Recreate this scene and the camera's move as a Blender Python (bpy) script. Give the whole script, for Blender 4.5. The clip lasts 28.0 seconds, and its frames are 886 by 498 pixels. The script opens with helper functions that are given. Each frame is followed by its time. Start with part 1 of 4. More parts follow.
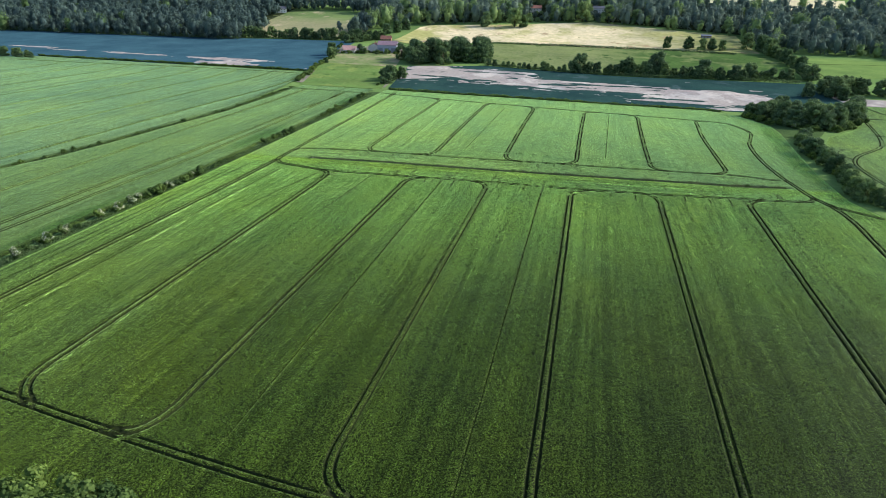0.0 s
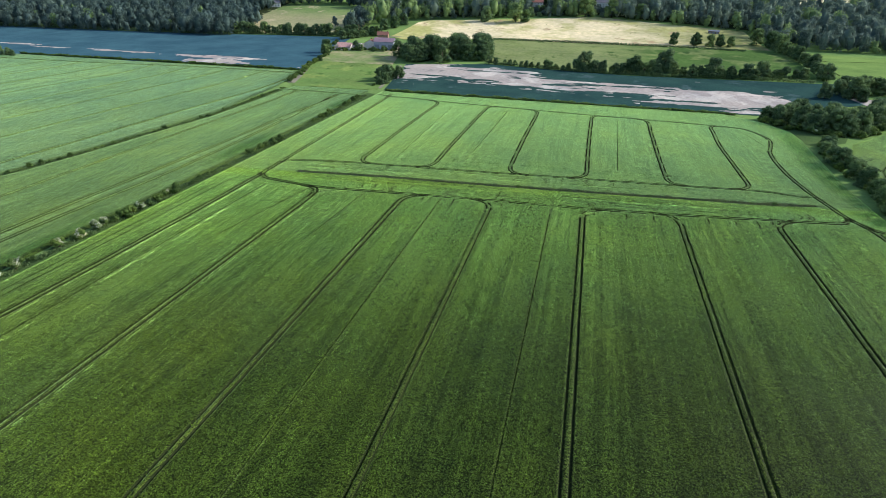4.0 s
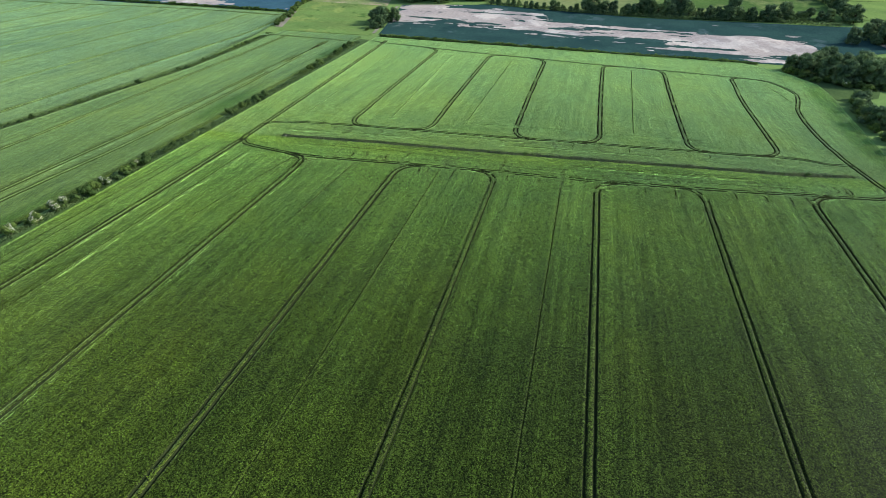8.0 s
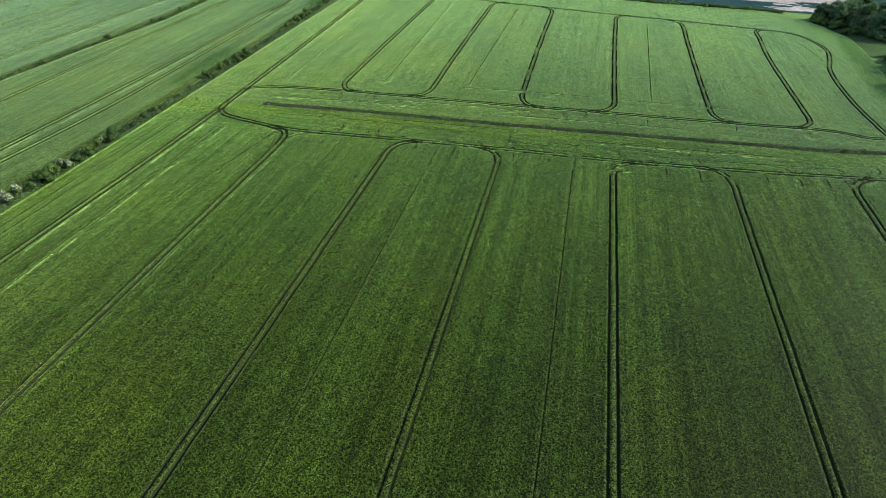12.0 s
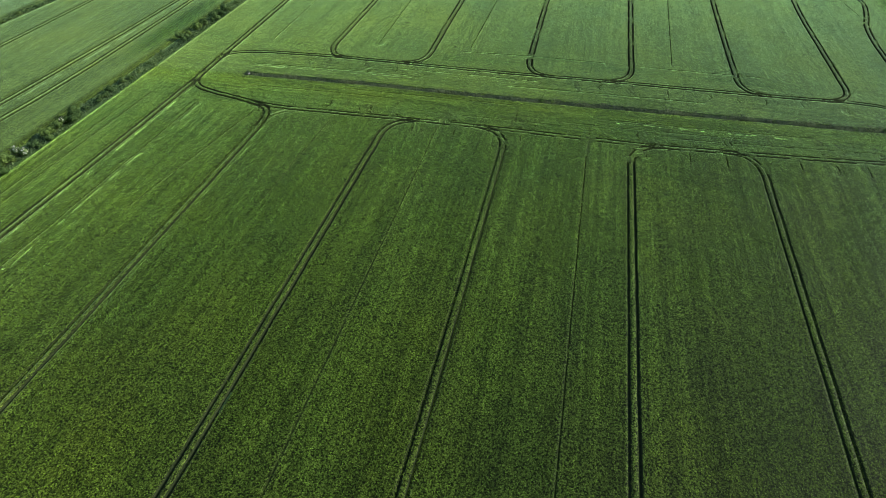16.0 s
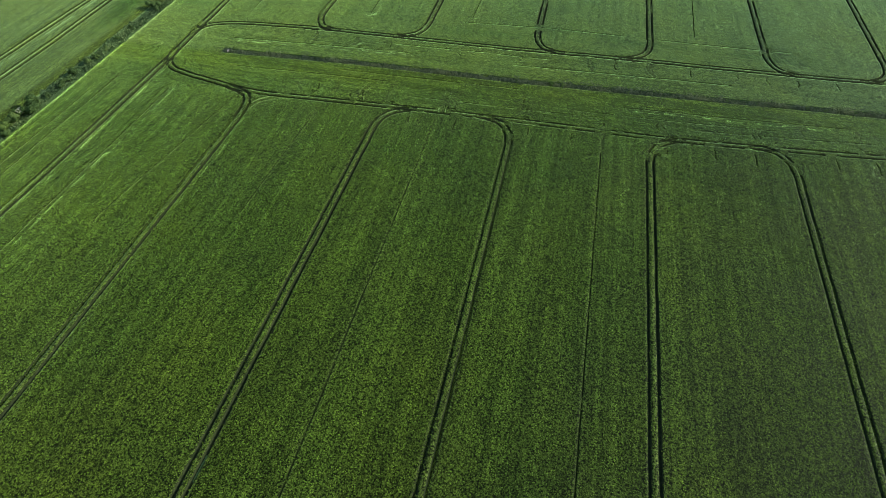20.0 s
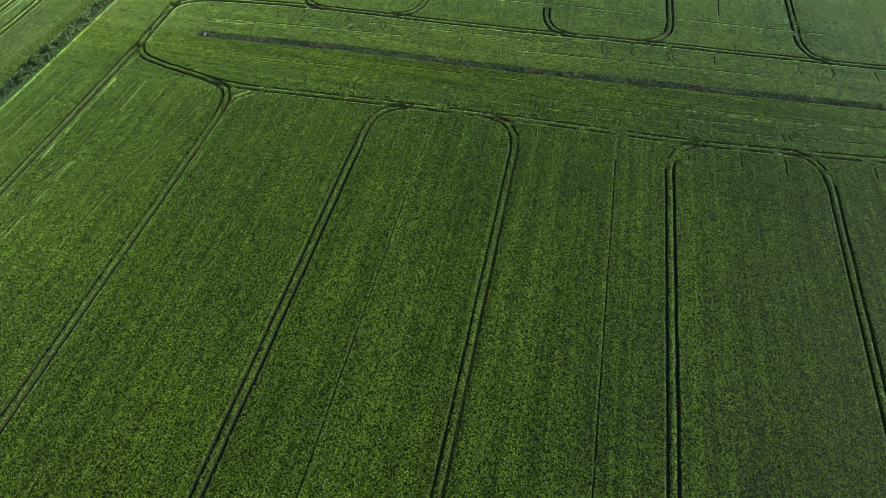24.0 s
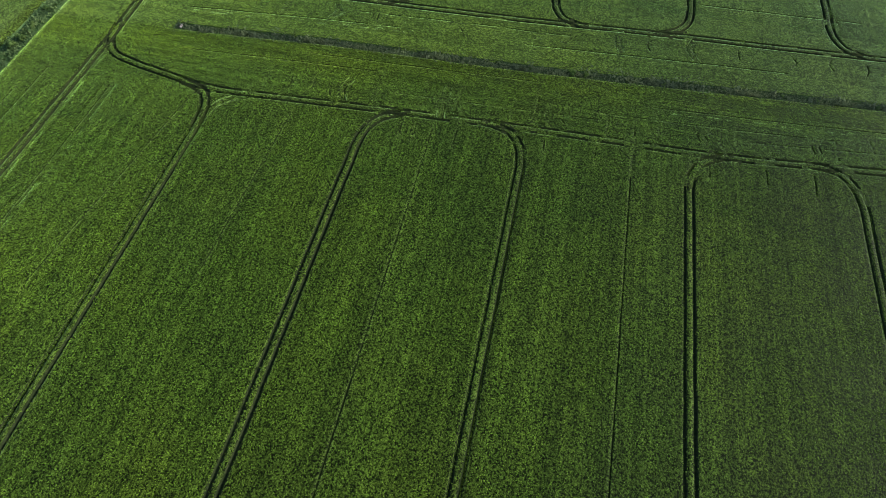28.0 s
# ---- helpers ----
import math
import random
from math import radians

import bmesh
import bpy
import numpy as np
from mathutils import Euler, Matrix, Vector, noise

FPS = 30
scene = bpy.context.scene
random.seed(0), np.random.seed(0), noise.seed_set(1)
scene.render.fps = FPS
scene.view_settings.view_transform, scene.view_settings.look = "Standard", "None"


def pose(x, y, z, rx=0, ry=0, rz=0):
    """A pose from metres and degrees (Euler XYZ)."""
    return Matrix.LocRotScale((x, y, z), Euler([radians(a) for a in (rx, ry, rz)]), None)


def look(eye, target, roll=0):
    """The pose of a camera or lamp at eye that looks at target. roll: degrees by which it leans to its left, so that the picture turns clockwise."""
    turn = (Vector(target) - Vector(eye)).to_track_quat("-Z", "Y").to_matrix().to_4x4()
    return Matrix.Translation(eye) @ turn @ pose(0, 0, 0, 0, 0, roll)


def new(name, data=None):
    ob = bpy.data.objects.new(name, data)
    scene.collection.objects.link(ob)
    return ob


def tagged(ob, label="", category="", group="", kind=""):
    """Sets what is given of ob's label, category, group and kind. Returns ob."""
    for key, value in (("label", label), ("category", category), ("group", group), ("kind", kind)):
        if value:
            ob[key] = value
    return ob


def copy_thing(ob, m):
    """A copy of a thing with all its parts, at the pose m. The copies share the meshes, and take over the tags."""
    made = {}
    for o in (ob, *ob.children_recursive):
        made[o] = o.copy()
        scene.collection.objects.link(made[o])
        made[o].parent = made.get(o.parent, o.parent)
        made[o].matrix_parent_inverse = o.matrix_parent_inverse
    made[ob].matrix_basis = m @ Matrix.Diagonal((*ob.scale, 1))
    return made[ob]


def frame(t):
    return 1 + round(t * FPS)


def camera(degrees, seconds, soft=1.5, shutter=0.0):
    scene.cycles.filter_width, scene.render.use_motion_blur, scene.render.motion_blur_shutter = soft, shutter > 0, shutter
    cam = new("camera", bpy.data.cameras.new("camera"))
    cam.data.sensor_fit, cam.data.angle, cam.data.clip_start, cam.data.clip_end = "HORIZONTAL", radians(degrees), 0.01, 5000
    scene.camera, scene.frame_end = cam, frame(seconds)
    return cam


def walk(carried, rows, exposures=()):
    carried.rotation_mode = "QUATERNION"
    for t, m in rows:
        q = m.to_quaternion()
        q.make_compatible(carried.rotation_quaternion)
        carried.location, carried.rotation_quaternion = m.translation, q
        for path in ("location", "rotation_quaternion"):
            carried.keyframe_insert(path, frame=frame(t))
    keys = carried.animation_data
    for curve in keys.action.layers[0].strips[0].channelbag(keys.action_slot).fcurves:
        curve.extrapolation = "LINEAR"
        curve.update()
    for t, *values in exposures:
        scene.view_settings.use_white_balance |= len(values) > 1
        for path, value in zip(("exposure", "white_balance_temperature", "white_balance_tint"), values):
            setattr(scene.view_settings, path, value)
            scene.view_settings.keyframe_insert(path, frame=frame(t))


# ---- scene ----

# ================= camera and its flight =================
cam = camera(71.55, 28.0, soft=0.8)
PATH = [
    (0, 1.70, -259.97, 79.60, 13.126, -23.049, -1.522),
    (1, 0.12, -253.43, 80.26, 13.098, -23.060, -1.519),
    (2.5, -2.20, -243.72, 81.31, 13.057, -23.040, -1.514),
    (4.5, -5.25, -230.97, 82.82, 13.002, -24.301, -1.508),
    (5, -6.00, -227.81, 83.21, 12.989, -25.040, -1.506),
    (6.5, -8.23, -218.45, 84.42, 12.949, -27.154, -1.501),
    (8, -10.41, -209.21, 85.67, 12.910, -29.262, -1.497),
    (9.5, -12.56, -200.12, 86.95, 12.872, -31.329, -1.492),
    (11, -14.66, -191.17, 88.24, 12.835, -33.385, -1.487),
    (12.5, -16.73, -182.35, 89.54, 12.798, -35.507, -1.483),
    (14.5, -19.41, -170.84, 91.25, 12.751, -38.438, -1.477),
    (17, -22.66, -156.81, 93.33, 12.694, -41.954, -1.469),
    (18.5, -24.55, -148.61, 94.52, 12.660, -44.002, -1.464),
    (20, -26.40, -140.56, 95.66, 12.627, -46.066, -1.460),
    (23.5, -30.53, -122.42, 98.03, 12.554, -50.731, -1.449),
    (25.5, -32.79, -112.46, 99.16, 12.514, -53.300, -1.442),
    (27, -34.42, -105.20, 99.88, 12.485, -55.140, -1.438),
    (28, -35.48, -100.45, 100.29, 12.466, -56.300, -1.435),
]
walk(cam, [(t, pose(x, y, z, 90 + pt, rl, yw)) for t, x, y, z, yw, pt, rl in PATH],
     exposures=[(0, 0.7), (8, 0.74), (17, 0.73), (28, 0.66)])

# ================= sky and sun =================
SUN_EL, SUN_AZ = 32.0, 65.0   # degrees; azimuth from +y towards +x
world = bpy.data.worlds.new("sky")
scene.world = world
world.use_nodes = True
wn = world.node_tree.nodes
sky = wn.new("ShaderNodeTexSky")
sky.sky_type, sky.sun_disc = "NISHITA", False
sky.sun_elevation, sky.sun_rotation = radians(SUN_EL), radians(SUN_AZ)
world.node_tree.links.new(sky.outputs[0], wn["Background"].inputs[0])
wn["Background"].inputs[1].default_value = 0.125
sun = new("sun", bpy.data.lights.new("sun", "SUN"))
sun.data.energy, sun.data.angle, sun.data.color = 3.1, radians(8), (1.0, 0.95, 0.82)
sd = Vector((math.sin(radians(SUN_AZ)) * math.cos(radians(SUN_EL)), math.cos(radians(SUN_AZ)) * math.cos(radians(SUN_EL)), math.sin(radians(SUN_EL))))
sun.matrix_world = look(sd * 500, (0, 0, 0))


# ================= materials =================
def nodes_of(name, rough=0.7, spec=0.2):
    m = bpy.data.materials.new(name)
    m.use_nodes = True
    n = m.node_tree.nodes
    b = n["Principled BSDF"]
    b.inputs["Roughness"].default_value = rough
    b.inputs["Specular IOR Level"].default_value = spec
    return m, n, m.node_tree.links, b


def pos_noise(n, l, scale, detail=3.0, rough=0.55, rot=0.0):
    """Noise in world metres; scale is per metre along x, y, z."""
    g = n.new("ShaderNodeNewGeometry")
    mp = n.new("ShaderNodeMapping")
    mp.inputs["Scale"].default_value = scale
    mp.inputs["Rotation"].default_value = (0, 0, rot)
    t = n.new("ShaderNodeTexNoise")
    t.inputs["Scale"].default_value = 1.0
    t.inputs["Detail"].default_value = detail
    t.inputs["Roughness"].default_value = rough
    l.new(g.outputs["Position"], mp.inputs["Vector"])
    l.new(mp.outputs[0], t.inputs["Vector"])
    return t.outputs["Fac"]


def ramp(n, l, fac, stops):
    r = n.new("ShaderNodeValToRGB")
    e = r.color_ramp.elements
    while len(e) < len(stops):
        e.new(0.5)
    for k, (p, c) in enumerate(stops):
        e[k].position, e[k].color = p, (*c, 1)
    l.new(fac, r.inputs[0])
    return r.outputs[0]


def mix(n, l, a, b, fac, kind="MIX"):
    x = n.new("ShaderNodeMix")
    x.data_type, x.blend_type = "RGBA", kind
    for s, v in ((0, fac), (6, a), (7, b)):
        if isinstance(v, (int, float)):
            x.inputs[s].default_value = v
        elif isinstance(v, tuple):
            x.inputs[s].default_value = (*v, 1)
        else:
            l.new(v, x.inputs[s])
    return x.outputs[2]


def bump(n, l, b, fac, strength, distance):
    u = n.new("ShaderNodeBump")
    u.inputs["Strength"].default_value, u.inputs["Distance"].default_value = strength, distance
    l.new(fac, u.inputs["Height"])
    l.new(u.outputs[0], b.inputs["Normal"])


def crop_material(name, green, sheen_tint, stripe=1.0, zones=False, blade=False, sheen=1.0, gritty=1.0, lush_shade=()):
    """A closed stand of cereal: ear-sized grain, drilled rows and strips along y (along x on the headlands), broad blotches,
    a yellower belt beside the ditch, and the soft green sheen of its ears."""
    m, n, l, b = nodes_of(name, 0.6, 0.07)
    if blade:
        isl = n.new("ShaderNodeNewGeometry")
        var = ramp(n, l, isl.outputs["Random Per Island"], [(0.0, (0.14, 0.14, 0.14)), (0.5, (0.8, 0.8, 0.8)), (1.0, (1.62, 1.6, 1.66))])
        grain = fine = None
    else:
        grain = pos_noise(n, l, (3.3, 3.0, 3.0), 1.0, 0.5)
        fine = pos_noise(n, l, (9.0, 8.0, 8.0), 0.0, 0.5)
        var = ramp(n, l, grain, [(0.34, (0.10, 0.10, 0.10)), (0.48, (0.75, 0.75, 0.75)), (0.66, (2.2, 2.1, 2.3))])
        var = mix(n, l, var, ramp(n, l, fine, [(0.35, (0.4, 0.4, 0.4)), (0.65, (1.6, 1.6, 1.6))]), 0.8, "MULTIPLY")
        var = mix(n, l, (0.92, 0.92, 0.92), var, gritty)
    clump = pos_noise(n, l, (0.9, 0.7, 0.9), 3.0, 0.6)
    blot = pos_noise(n, l, (0.030, 0.020, 0.02), 4.0, 0.6)
    big = pos_noise(n, l, (0.007, 0.006, 0.01), 2.0, 0.5)
    strip = pos_noise(n, l, (0.36, 0.004, 0.1), 3.0, 0.6)
    rows = pos_noise(n, l, (1.8, 0.03, 0.5), 1.0, 0.5)
    if zones:
        g = n.new("ShaderNodeNewGeometry")
        dot = n.new("ShaderNodeVectorMath")
        dot.operation = "DOT_PRODUCT"
        dot.inputs[1].default_value = (-0.0795, 1.0, 0.0)
        l.new(g.outputs["Position"], dot.inputs[0])
        mr = n.new("ShaderNodeMapRange")
        mr.inputs["From Min"].default_value, mr.inputs["From Max"].default_value = -2.0, 58.0
        l.new(dot.outputs["Value"], mr.inputs["Value"])
        head = ramp(n, l, mr.outputs[0], [(0.06, (0, 0, 0)), (0.1, (1, 1, 1)), (0.80, (1, 1, 1)), (0.97, (0, 0, 0))])
        strip = mix(n, l, strip, pos_noise(n, l, (0.012, 0.40, 0.1), 3.0, 0.6, 0.08), head)
        rows = mix(n, l, rows, pos_noise(n, l, (0.04, 1.5, 0.5), 1.0, 0.5, 0.08), head)
        belt = ramp(n, l, mr.outputs[0], [(0.24, (0, 0, 0)), (0.33, (0.8, 0.8, 0.8)), (0.42, (1, 1, 1)), (0.47, (0, 0, 0))])
        belt = mix(n, l, belt, ramp(n, l, pos_noise(n, l, (0.05, 0.35, 0.1), 3.0), [(0.35, (0.35, 0.35, 0.35)), (0.6, (1, 1, 1))]), 1.0, "MULTIPLY")
    ears = var
    var = mix(n, l, (1, 1, 1), ramp(n, l, clump, [(0.38, (0.75, 0.77, 0.75)), (0.62, (1.25, 1.22, 1.2))]), 0.8, "MULTIPLY")
    var = mix(n, l, var, ramp(n, l, rows, [(0.38, (0.66, 0.68, 0.66)), (0.62, (1.3, 1.28, 1.26))]), 0.5 * stripe, "MULTIPLY")
    var = mix(n, l, var, ramp(n, l, strip, [(0.36, (0.72, 0.73, 0.74)), (0.64, (1.2, 1.19, 1.17))]), 0.85 * stripe, "MULTIPLY")
    var = mix(n, l, var, ramp(n, l, blot, [(0.36, (0.80, 0.85, 0.95)), (0.5, (1, 1, 1)), (0.68, (1.16, 1.07, 0.88))]), 0.7, "MULTIPLY")
    var = mix(n, l, var, ramp(n, l, big, [(0.3, (0.82, 0.85, 0.9)), (0.7, (1.18, 1.14, 1.05))]), 0.8, "MULTIPLY")
    if zones:
        var = mix(n, l, var, mix(n, l, var, (1.17, 1.08, 0.78), 1.0, "MULTIPLY"), belt)
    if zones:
        # fuller crop in the middle of the lower block; thinner, older leaf towards its south end and on its east side,
        # where the darker tone also carries light falling off to the right
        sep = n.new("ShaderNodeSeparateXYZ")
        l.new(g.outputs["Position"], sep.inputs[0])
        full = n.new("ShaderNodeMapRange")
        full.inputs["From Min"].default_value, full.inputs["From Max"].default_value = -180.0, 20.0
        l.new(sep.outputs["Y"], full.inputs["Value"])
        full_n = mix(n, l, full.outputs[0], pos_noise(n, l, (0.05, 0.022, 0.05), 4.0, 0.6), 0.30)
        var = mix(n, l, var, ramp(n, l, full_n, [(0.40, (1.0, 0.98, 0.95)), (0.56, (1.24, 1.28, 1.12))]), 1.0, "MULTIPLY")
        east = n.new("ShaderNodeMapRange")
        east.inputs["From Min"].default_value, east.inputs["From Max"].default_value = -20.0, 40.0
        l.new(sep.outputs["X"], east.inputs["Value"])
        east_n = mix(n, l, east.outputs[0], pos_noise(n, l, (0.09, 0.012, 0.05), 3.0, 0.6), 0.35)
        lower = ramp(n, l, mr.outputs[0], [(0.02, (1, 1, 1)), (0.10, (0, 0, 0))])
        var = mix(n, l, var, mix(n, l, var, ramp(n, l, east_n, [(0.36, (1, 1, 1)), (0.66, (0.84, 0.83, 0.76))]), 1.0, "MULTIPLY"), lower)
        # damp, thinner crop in ragged streaks beside the two headlands
        wet = n.new("ShaderNodeMapRange")
        wet.inputs["From Min"].default_value, wet.inputs["From Max"].default_value = -40.0, 80.0
        l.new(dot.outputs["Value"], wet.inputs["Value"])
        where = ramp(n, l, wet.outputs[0], [(0.12, (0, 0, 0)), (0.2, (1, 1, 1)), (0.26, (1, 1, 1)), (0.31, (0, 0, 0)), (0.73, (0, 0, 0)), (0.76, (1, 1, 1)), (0.82, (1, 1, 1)), (0.86, (0, 0, 0))])
        streak = ramp(n, l, pos_noise(n, l, (0.018, 0.17, 0.1), 4.0, 0.62, 0.06), [(0.5, (0, 0, 0)), (0.6, (1, 1, 1))])
        var = mix(n, l, var, mix(n, l, var, (0.82, 0.88, 0.86), 1.0, "MULTIPLY"), mix(n, l, where, streak, 1.0, "MULTIPLY"))
    for cx, cy, rx, ry, turn in lush_shade:
        # a rank, darker patch with a ragged border; shade beside hedge and belt put into its colour
        g2 = n.new("ShaderNodeNewGeometry")
        off = n.new("ShaderNodeVectorMath")
        off.operation = "SUBTRACT"
        off.inputs[1].default_value = (cx, cy, 0)
        mp2 = n.new("ShaderNodeMapping")
        mp2.inputs["Rotation"].default_value = (0, 0, turn)
        sc = n.new("ShaderNodeVectorMath")
        sc.operation = "MULTIPLY"
        sc.inputs[1].default_value = (1 / rx, 1 / ry, 0)
        ln2 = n.new("ShaderNodeVectorMath")
        ln2.operation = "LENGTH"
        l.new(g2.outputs["Position"], off.inputs[0])
        l.new(off.outputs[0], mp2.inputs["Vector"])
        l.new(mp2.outputs[0], sc.inputs[0])
        l.new(sc.outputs[0], ln2.inputs[0])
        rag2 = mix(n, l, ln2.outputs["Value"], pos_noise(n, l, (0.16, 0.05, 0.1), 3.0, 0.6), 0.35)
        var = mix(n, l, var, mix(n, l, var, (0.52, 0.66, 0.46), 1.0, "MULTIPLY"), ramp(n, l, rag2, [(0.42, (1, 1, 1)), (0.85, (0, 0, 0))]))
    l.new(mix(n, l, mix(n, l, var, ears, 1.0, "MULTIPLY"), green, 1.0, "MULTIPLY"), b.inputs["Base Color"])
    b.inputs["Specular Tint"].default_value = (0.75, 1.0, 0.7, 1)
    b.inputs["Sheen Weight"].default_value = sheen
    b.inputs["Sheen Roughness"].default_value = 0.26
    b.inputs["Diffuse Roughness"].default_value = 1.0
    l.new(mix(n, l, mix(n, l, var, mix(n, l, (0.8, 0.8, 0.8), ears, 0.25), 1.0, "MULTIPLY"), sheen_tint, 1.0, "MULTIPLY"), b.inputs["Sheen Tint"])
    if not blade:
        bump(n, l, b, mix(n, l, mix(n, l, grain, fine, 0.3), rows, 0.15), 1.0, 0.16)
    return m


def earth_material(name, a, c, scale=0.6, rough=0.9, bump_d=0.05, other=None, axis=(1, 0, 0), span=(0, 1), blots=()):
    m, n, l, b = nodes_of(name, rough, 0.0)
    s = pos_noise(n, l, (scale, scale, scale), 6.0, 0.65)
    w = pos_noise(n, l, (scale * 0.04, scale * 0.04, scale * 0.04), 3.0, 0.6)
    base = ramp(n, l, s, [(0.3, a), (0.7, c)])
    if other:
        # another sward takes over along an axis, with a ragged border
        g = n.new("ShaderNodeNewGeometry")
        dot = n.new("ShaderNodeVectorMath")
        dot.operation = "DOT_PRODUCT"
        dot.inputs[1].default_value = axis
        l.new(g.outputs["Position"], dot.inputs[0])
        mr = n.new("ShaderNodeMapRange")
        mr.inputs["From Min"].default_value, mr.inputs["From Max"].default_value = span
        l.new(dot.outputs["Value"], mr.inputs["Value"])
        rag = pos_noise(n, l, (0.018, 0.05, 0.02), 5.0, 0.65)
        both = mix(n, l, mr.outputs[0], rag, 0.5)
        base = mix(n, l, base, ramp(n, l, s, [(0.3, other[0]), (0.7, other[1])]), ramp(n, l, both, [(0.36, (0, 0, 0)), (0.62, (1, 1, 1))]))
    for k, (col, size, lo, hi) in enumerate(blots):
        # ragged patches of another growth, at several scales
        bn = pos_noise(n, l, (size * (1 + 0.2 * k), size * 0.8, size), 6.0, 0.62, 0.4 + k)
        base = mix(n, l, base, mix(n, l, ramp(n, l, s, [(0.3, (0.8, 0.8, 0.8)), (0.7, (1.2, 1.2, 1.2))]), col, 1.0, "MULTIPLY"), ramp(n, l, bn, [(lo, (0, 0, 0)), (hi, (1, 1, 1))]))
    base = mix(n, l, base, ramp(n, l, w, [(0.3, (0.7, 0.72, 0.75)), (0.7, (1.25, 1.2, 1.1))]), 0.8, "MULTIPLY")
    l.new(base, b.inputs["Base Color"])
    bump(n, l, b, s, 0.6, bump_d)
    return m


def leaf_material(name, dark, light, spread=0.35):
    m, n, l, b = nodes_of(name, 0.7, 0.06)
    g = n.new("ShaderNodeNewGeometry")
    o = n.new("ShaderNodeObjectInfo")
    c = ramp(n, l, g.outputs["Random Per Island"], [(0.0, dark), (1.0, light)])
    tint = ramp(n, l, o.outputs["Random"], [(0.0, (1 - spread, 1 - spread * 0.8, 1 - spread)), (0.5, (1, 1, 1)), (1.0, (1 + spread, 1 + spread * 0.8, 1.0))])
    c = mix(n, l, c, tint, 1.0, "MULTIPLY")
    patch_n = pos_noise(n, l, (0.09, 0.09, 0.09), 2.0)
    c = mix(n, l, c, ramp(n, l, patch_n, [(0.35, (0.7, 0.75, 0.8)), (0.65, (1.25, 1.2, 1.0))]), 0.8, "MULTIPLY")
    l.new(c, b.inputs["Base Color"])
    tr = n.new("ShaderNodeBsdfTranslucent")
    l.new(c, tr.inputs["Color"])
    mx = n.new("ShaderNodeMixShader")
    mx.inputs[0].default_value = 0.38
    l.new(b.outputs[0], mx.inputs[1])
    l.new(tr.outputs[0], mx.inputs[2])
    l.new(mx.outputs[0], n["Material Output"].inputs[0])
    return m


def plain_material(name, colour, rough=0.7, spec=0.3, var=0.15, scale=1.5):
    m, n, l, b = nodes_of(name, rough, spec)
    s = pos_noise(n, l, (scale, scale, scale), 4.0)
    lo, hi = tuple(c * (1 - var) for c in colour), tuple(min(1, c * (1 + var)) for c in colour)
    l.new(ramp(n, l, s, [(0.3, lo), (0.7, hi)]), b.inputs["Base Color"])
    return m


# the ellipses darken the crop as shade on the tree belt's west side
CROP = crop_material("cereal_crop", (0.055, 0.090, 0.014), (0.84, 1.38, 0.52), 0.6, True, gritty=0.78, lush_shade=((117, 150, 8, 55, 0.05), (112, 80, 7, 60, 0.0)))
# lower leaves darkened, sprays lightened: shade between leaves is put into these colours
UNDER_SHADE = crop_material("cereal_lower_leaves", (0.030, 0.052, 0.007), (1.36, 2.42, 0.70), 1.0, True, sheen=0.9)
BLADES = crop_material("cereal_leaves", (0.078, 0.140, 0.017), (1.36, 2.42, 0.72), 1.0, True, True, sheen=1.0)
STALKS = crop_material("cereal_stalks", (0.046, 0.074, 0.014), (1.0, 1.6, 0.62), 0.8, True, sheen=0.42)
# paler crop; extra blue in its tint stands in for haze over distance
CROP_LEFT = crop_material("cereal_crop_pale", (0.062, 0.104, 0.023), (0.56, 0.96, 0.50), 0.9, gritty=0.9)
CROP_STRIP = crop_material("cereal_crop_strip", (0.062, 0.102, 0.017), (0.58, 1.0, 0.42), 0.9, gritty=0.9, lush_shade=((-172.5, 48, 6.5, 42, 0.0), (-171, 175, 5, 30, 0.0), (-171, -90, 4, 45, 0.0)))
CROP_RIGHT = crop_material("cereal_crop_mid", (0.062, 0.100, 0.012), (0.70, 1.15, 0.32), 0.6)
# soil taken near black: shade down in ruts and gaps is put into the colour
SHADED_TRACK = earth_material("track_soil", (0.010, 0.019, 0.006), (0.045, 0.057, 0.026), 2.0)
SHADED_GAP_SOIL = earth_material("drill_gap_soil", (0.010, 0.020, 0.005), (0.032, 0.046, 0.014), 2.0)
DITCH = earth_material("ditch_bank", (0.022, 0.052, 0.017), (0.050, 0.088, 0.034), 1.3, 0.9, 0.2)
GROUND = earth_material("meadow_grass", (0.13, 0.23, 0.07), (0.19, 0.30, 0.11), 0.5, 0.9, 0.1)
PADDOCK = earth_material("paddock_grass", (0.12, 0.23, 0.06), (0.18, 0.30, 0.10), 0.4, 0.85, 0.1, ((0.12, 0.19, 0.06), (0.165, 0.225, 0.08)), (0.004, 0.004, 0), (-0.4, 1.1), (((0.21, 0.29, 0.09), 0.04, 0.52, 0.62), ((0.07, 0.14, 0.04), 0.06, 0.58, 0.66)))
PASTURE = earth_material("pasture_grass", (0.15, 0.23, 0.08), (0.23, 0.29, 0.13), 0.3, 0.85, 0.1, blots=(((0.34, 0.31, 0.20), 0.03, 0.42, 0.56), ((0.16, 0.24, 0.09), 0.07, 0.58, 0.64)))
MIDPASTURE = earth_material("grazed_pasture", (0.055, 0.115, 0.035), (0.095, 0.165, 0.055), 0.3, 0.85, 0.1, ((0.14, 0.20, 0.08), (0.24, 0.27, 0.13)), (-1, 0, 0), (-90, 20), (((0.17, 0.22, 0.09), 0.03, 0.52, 0.62), ((0.05, 0.10, 0.035), 0.05, 0.6, 0.68)))
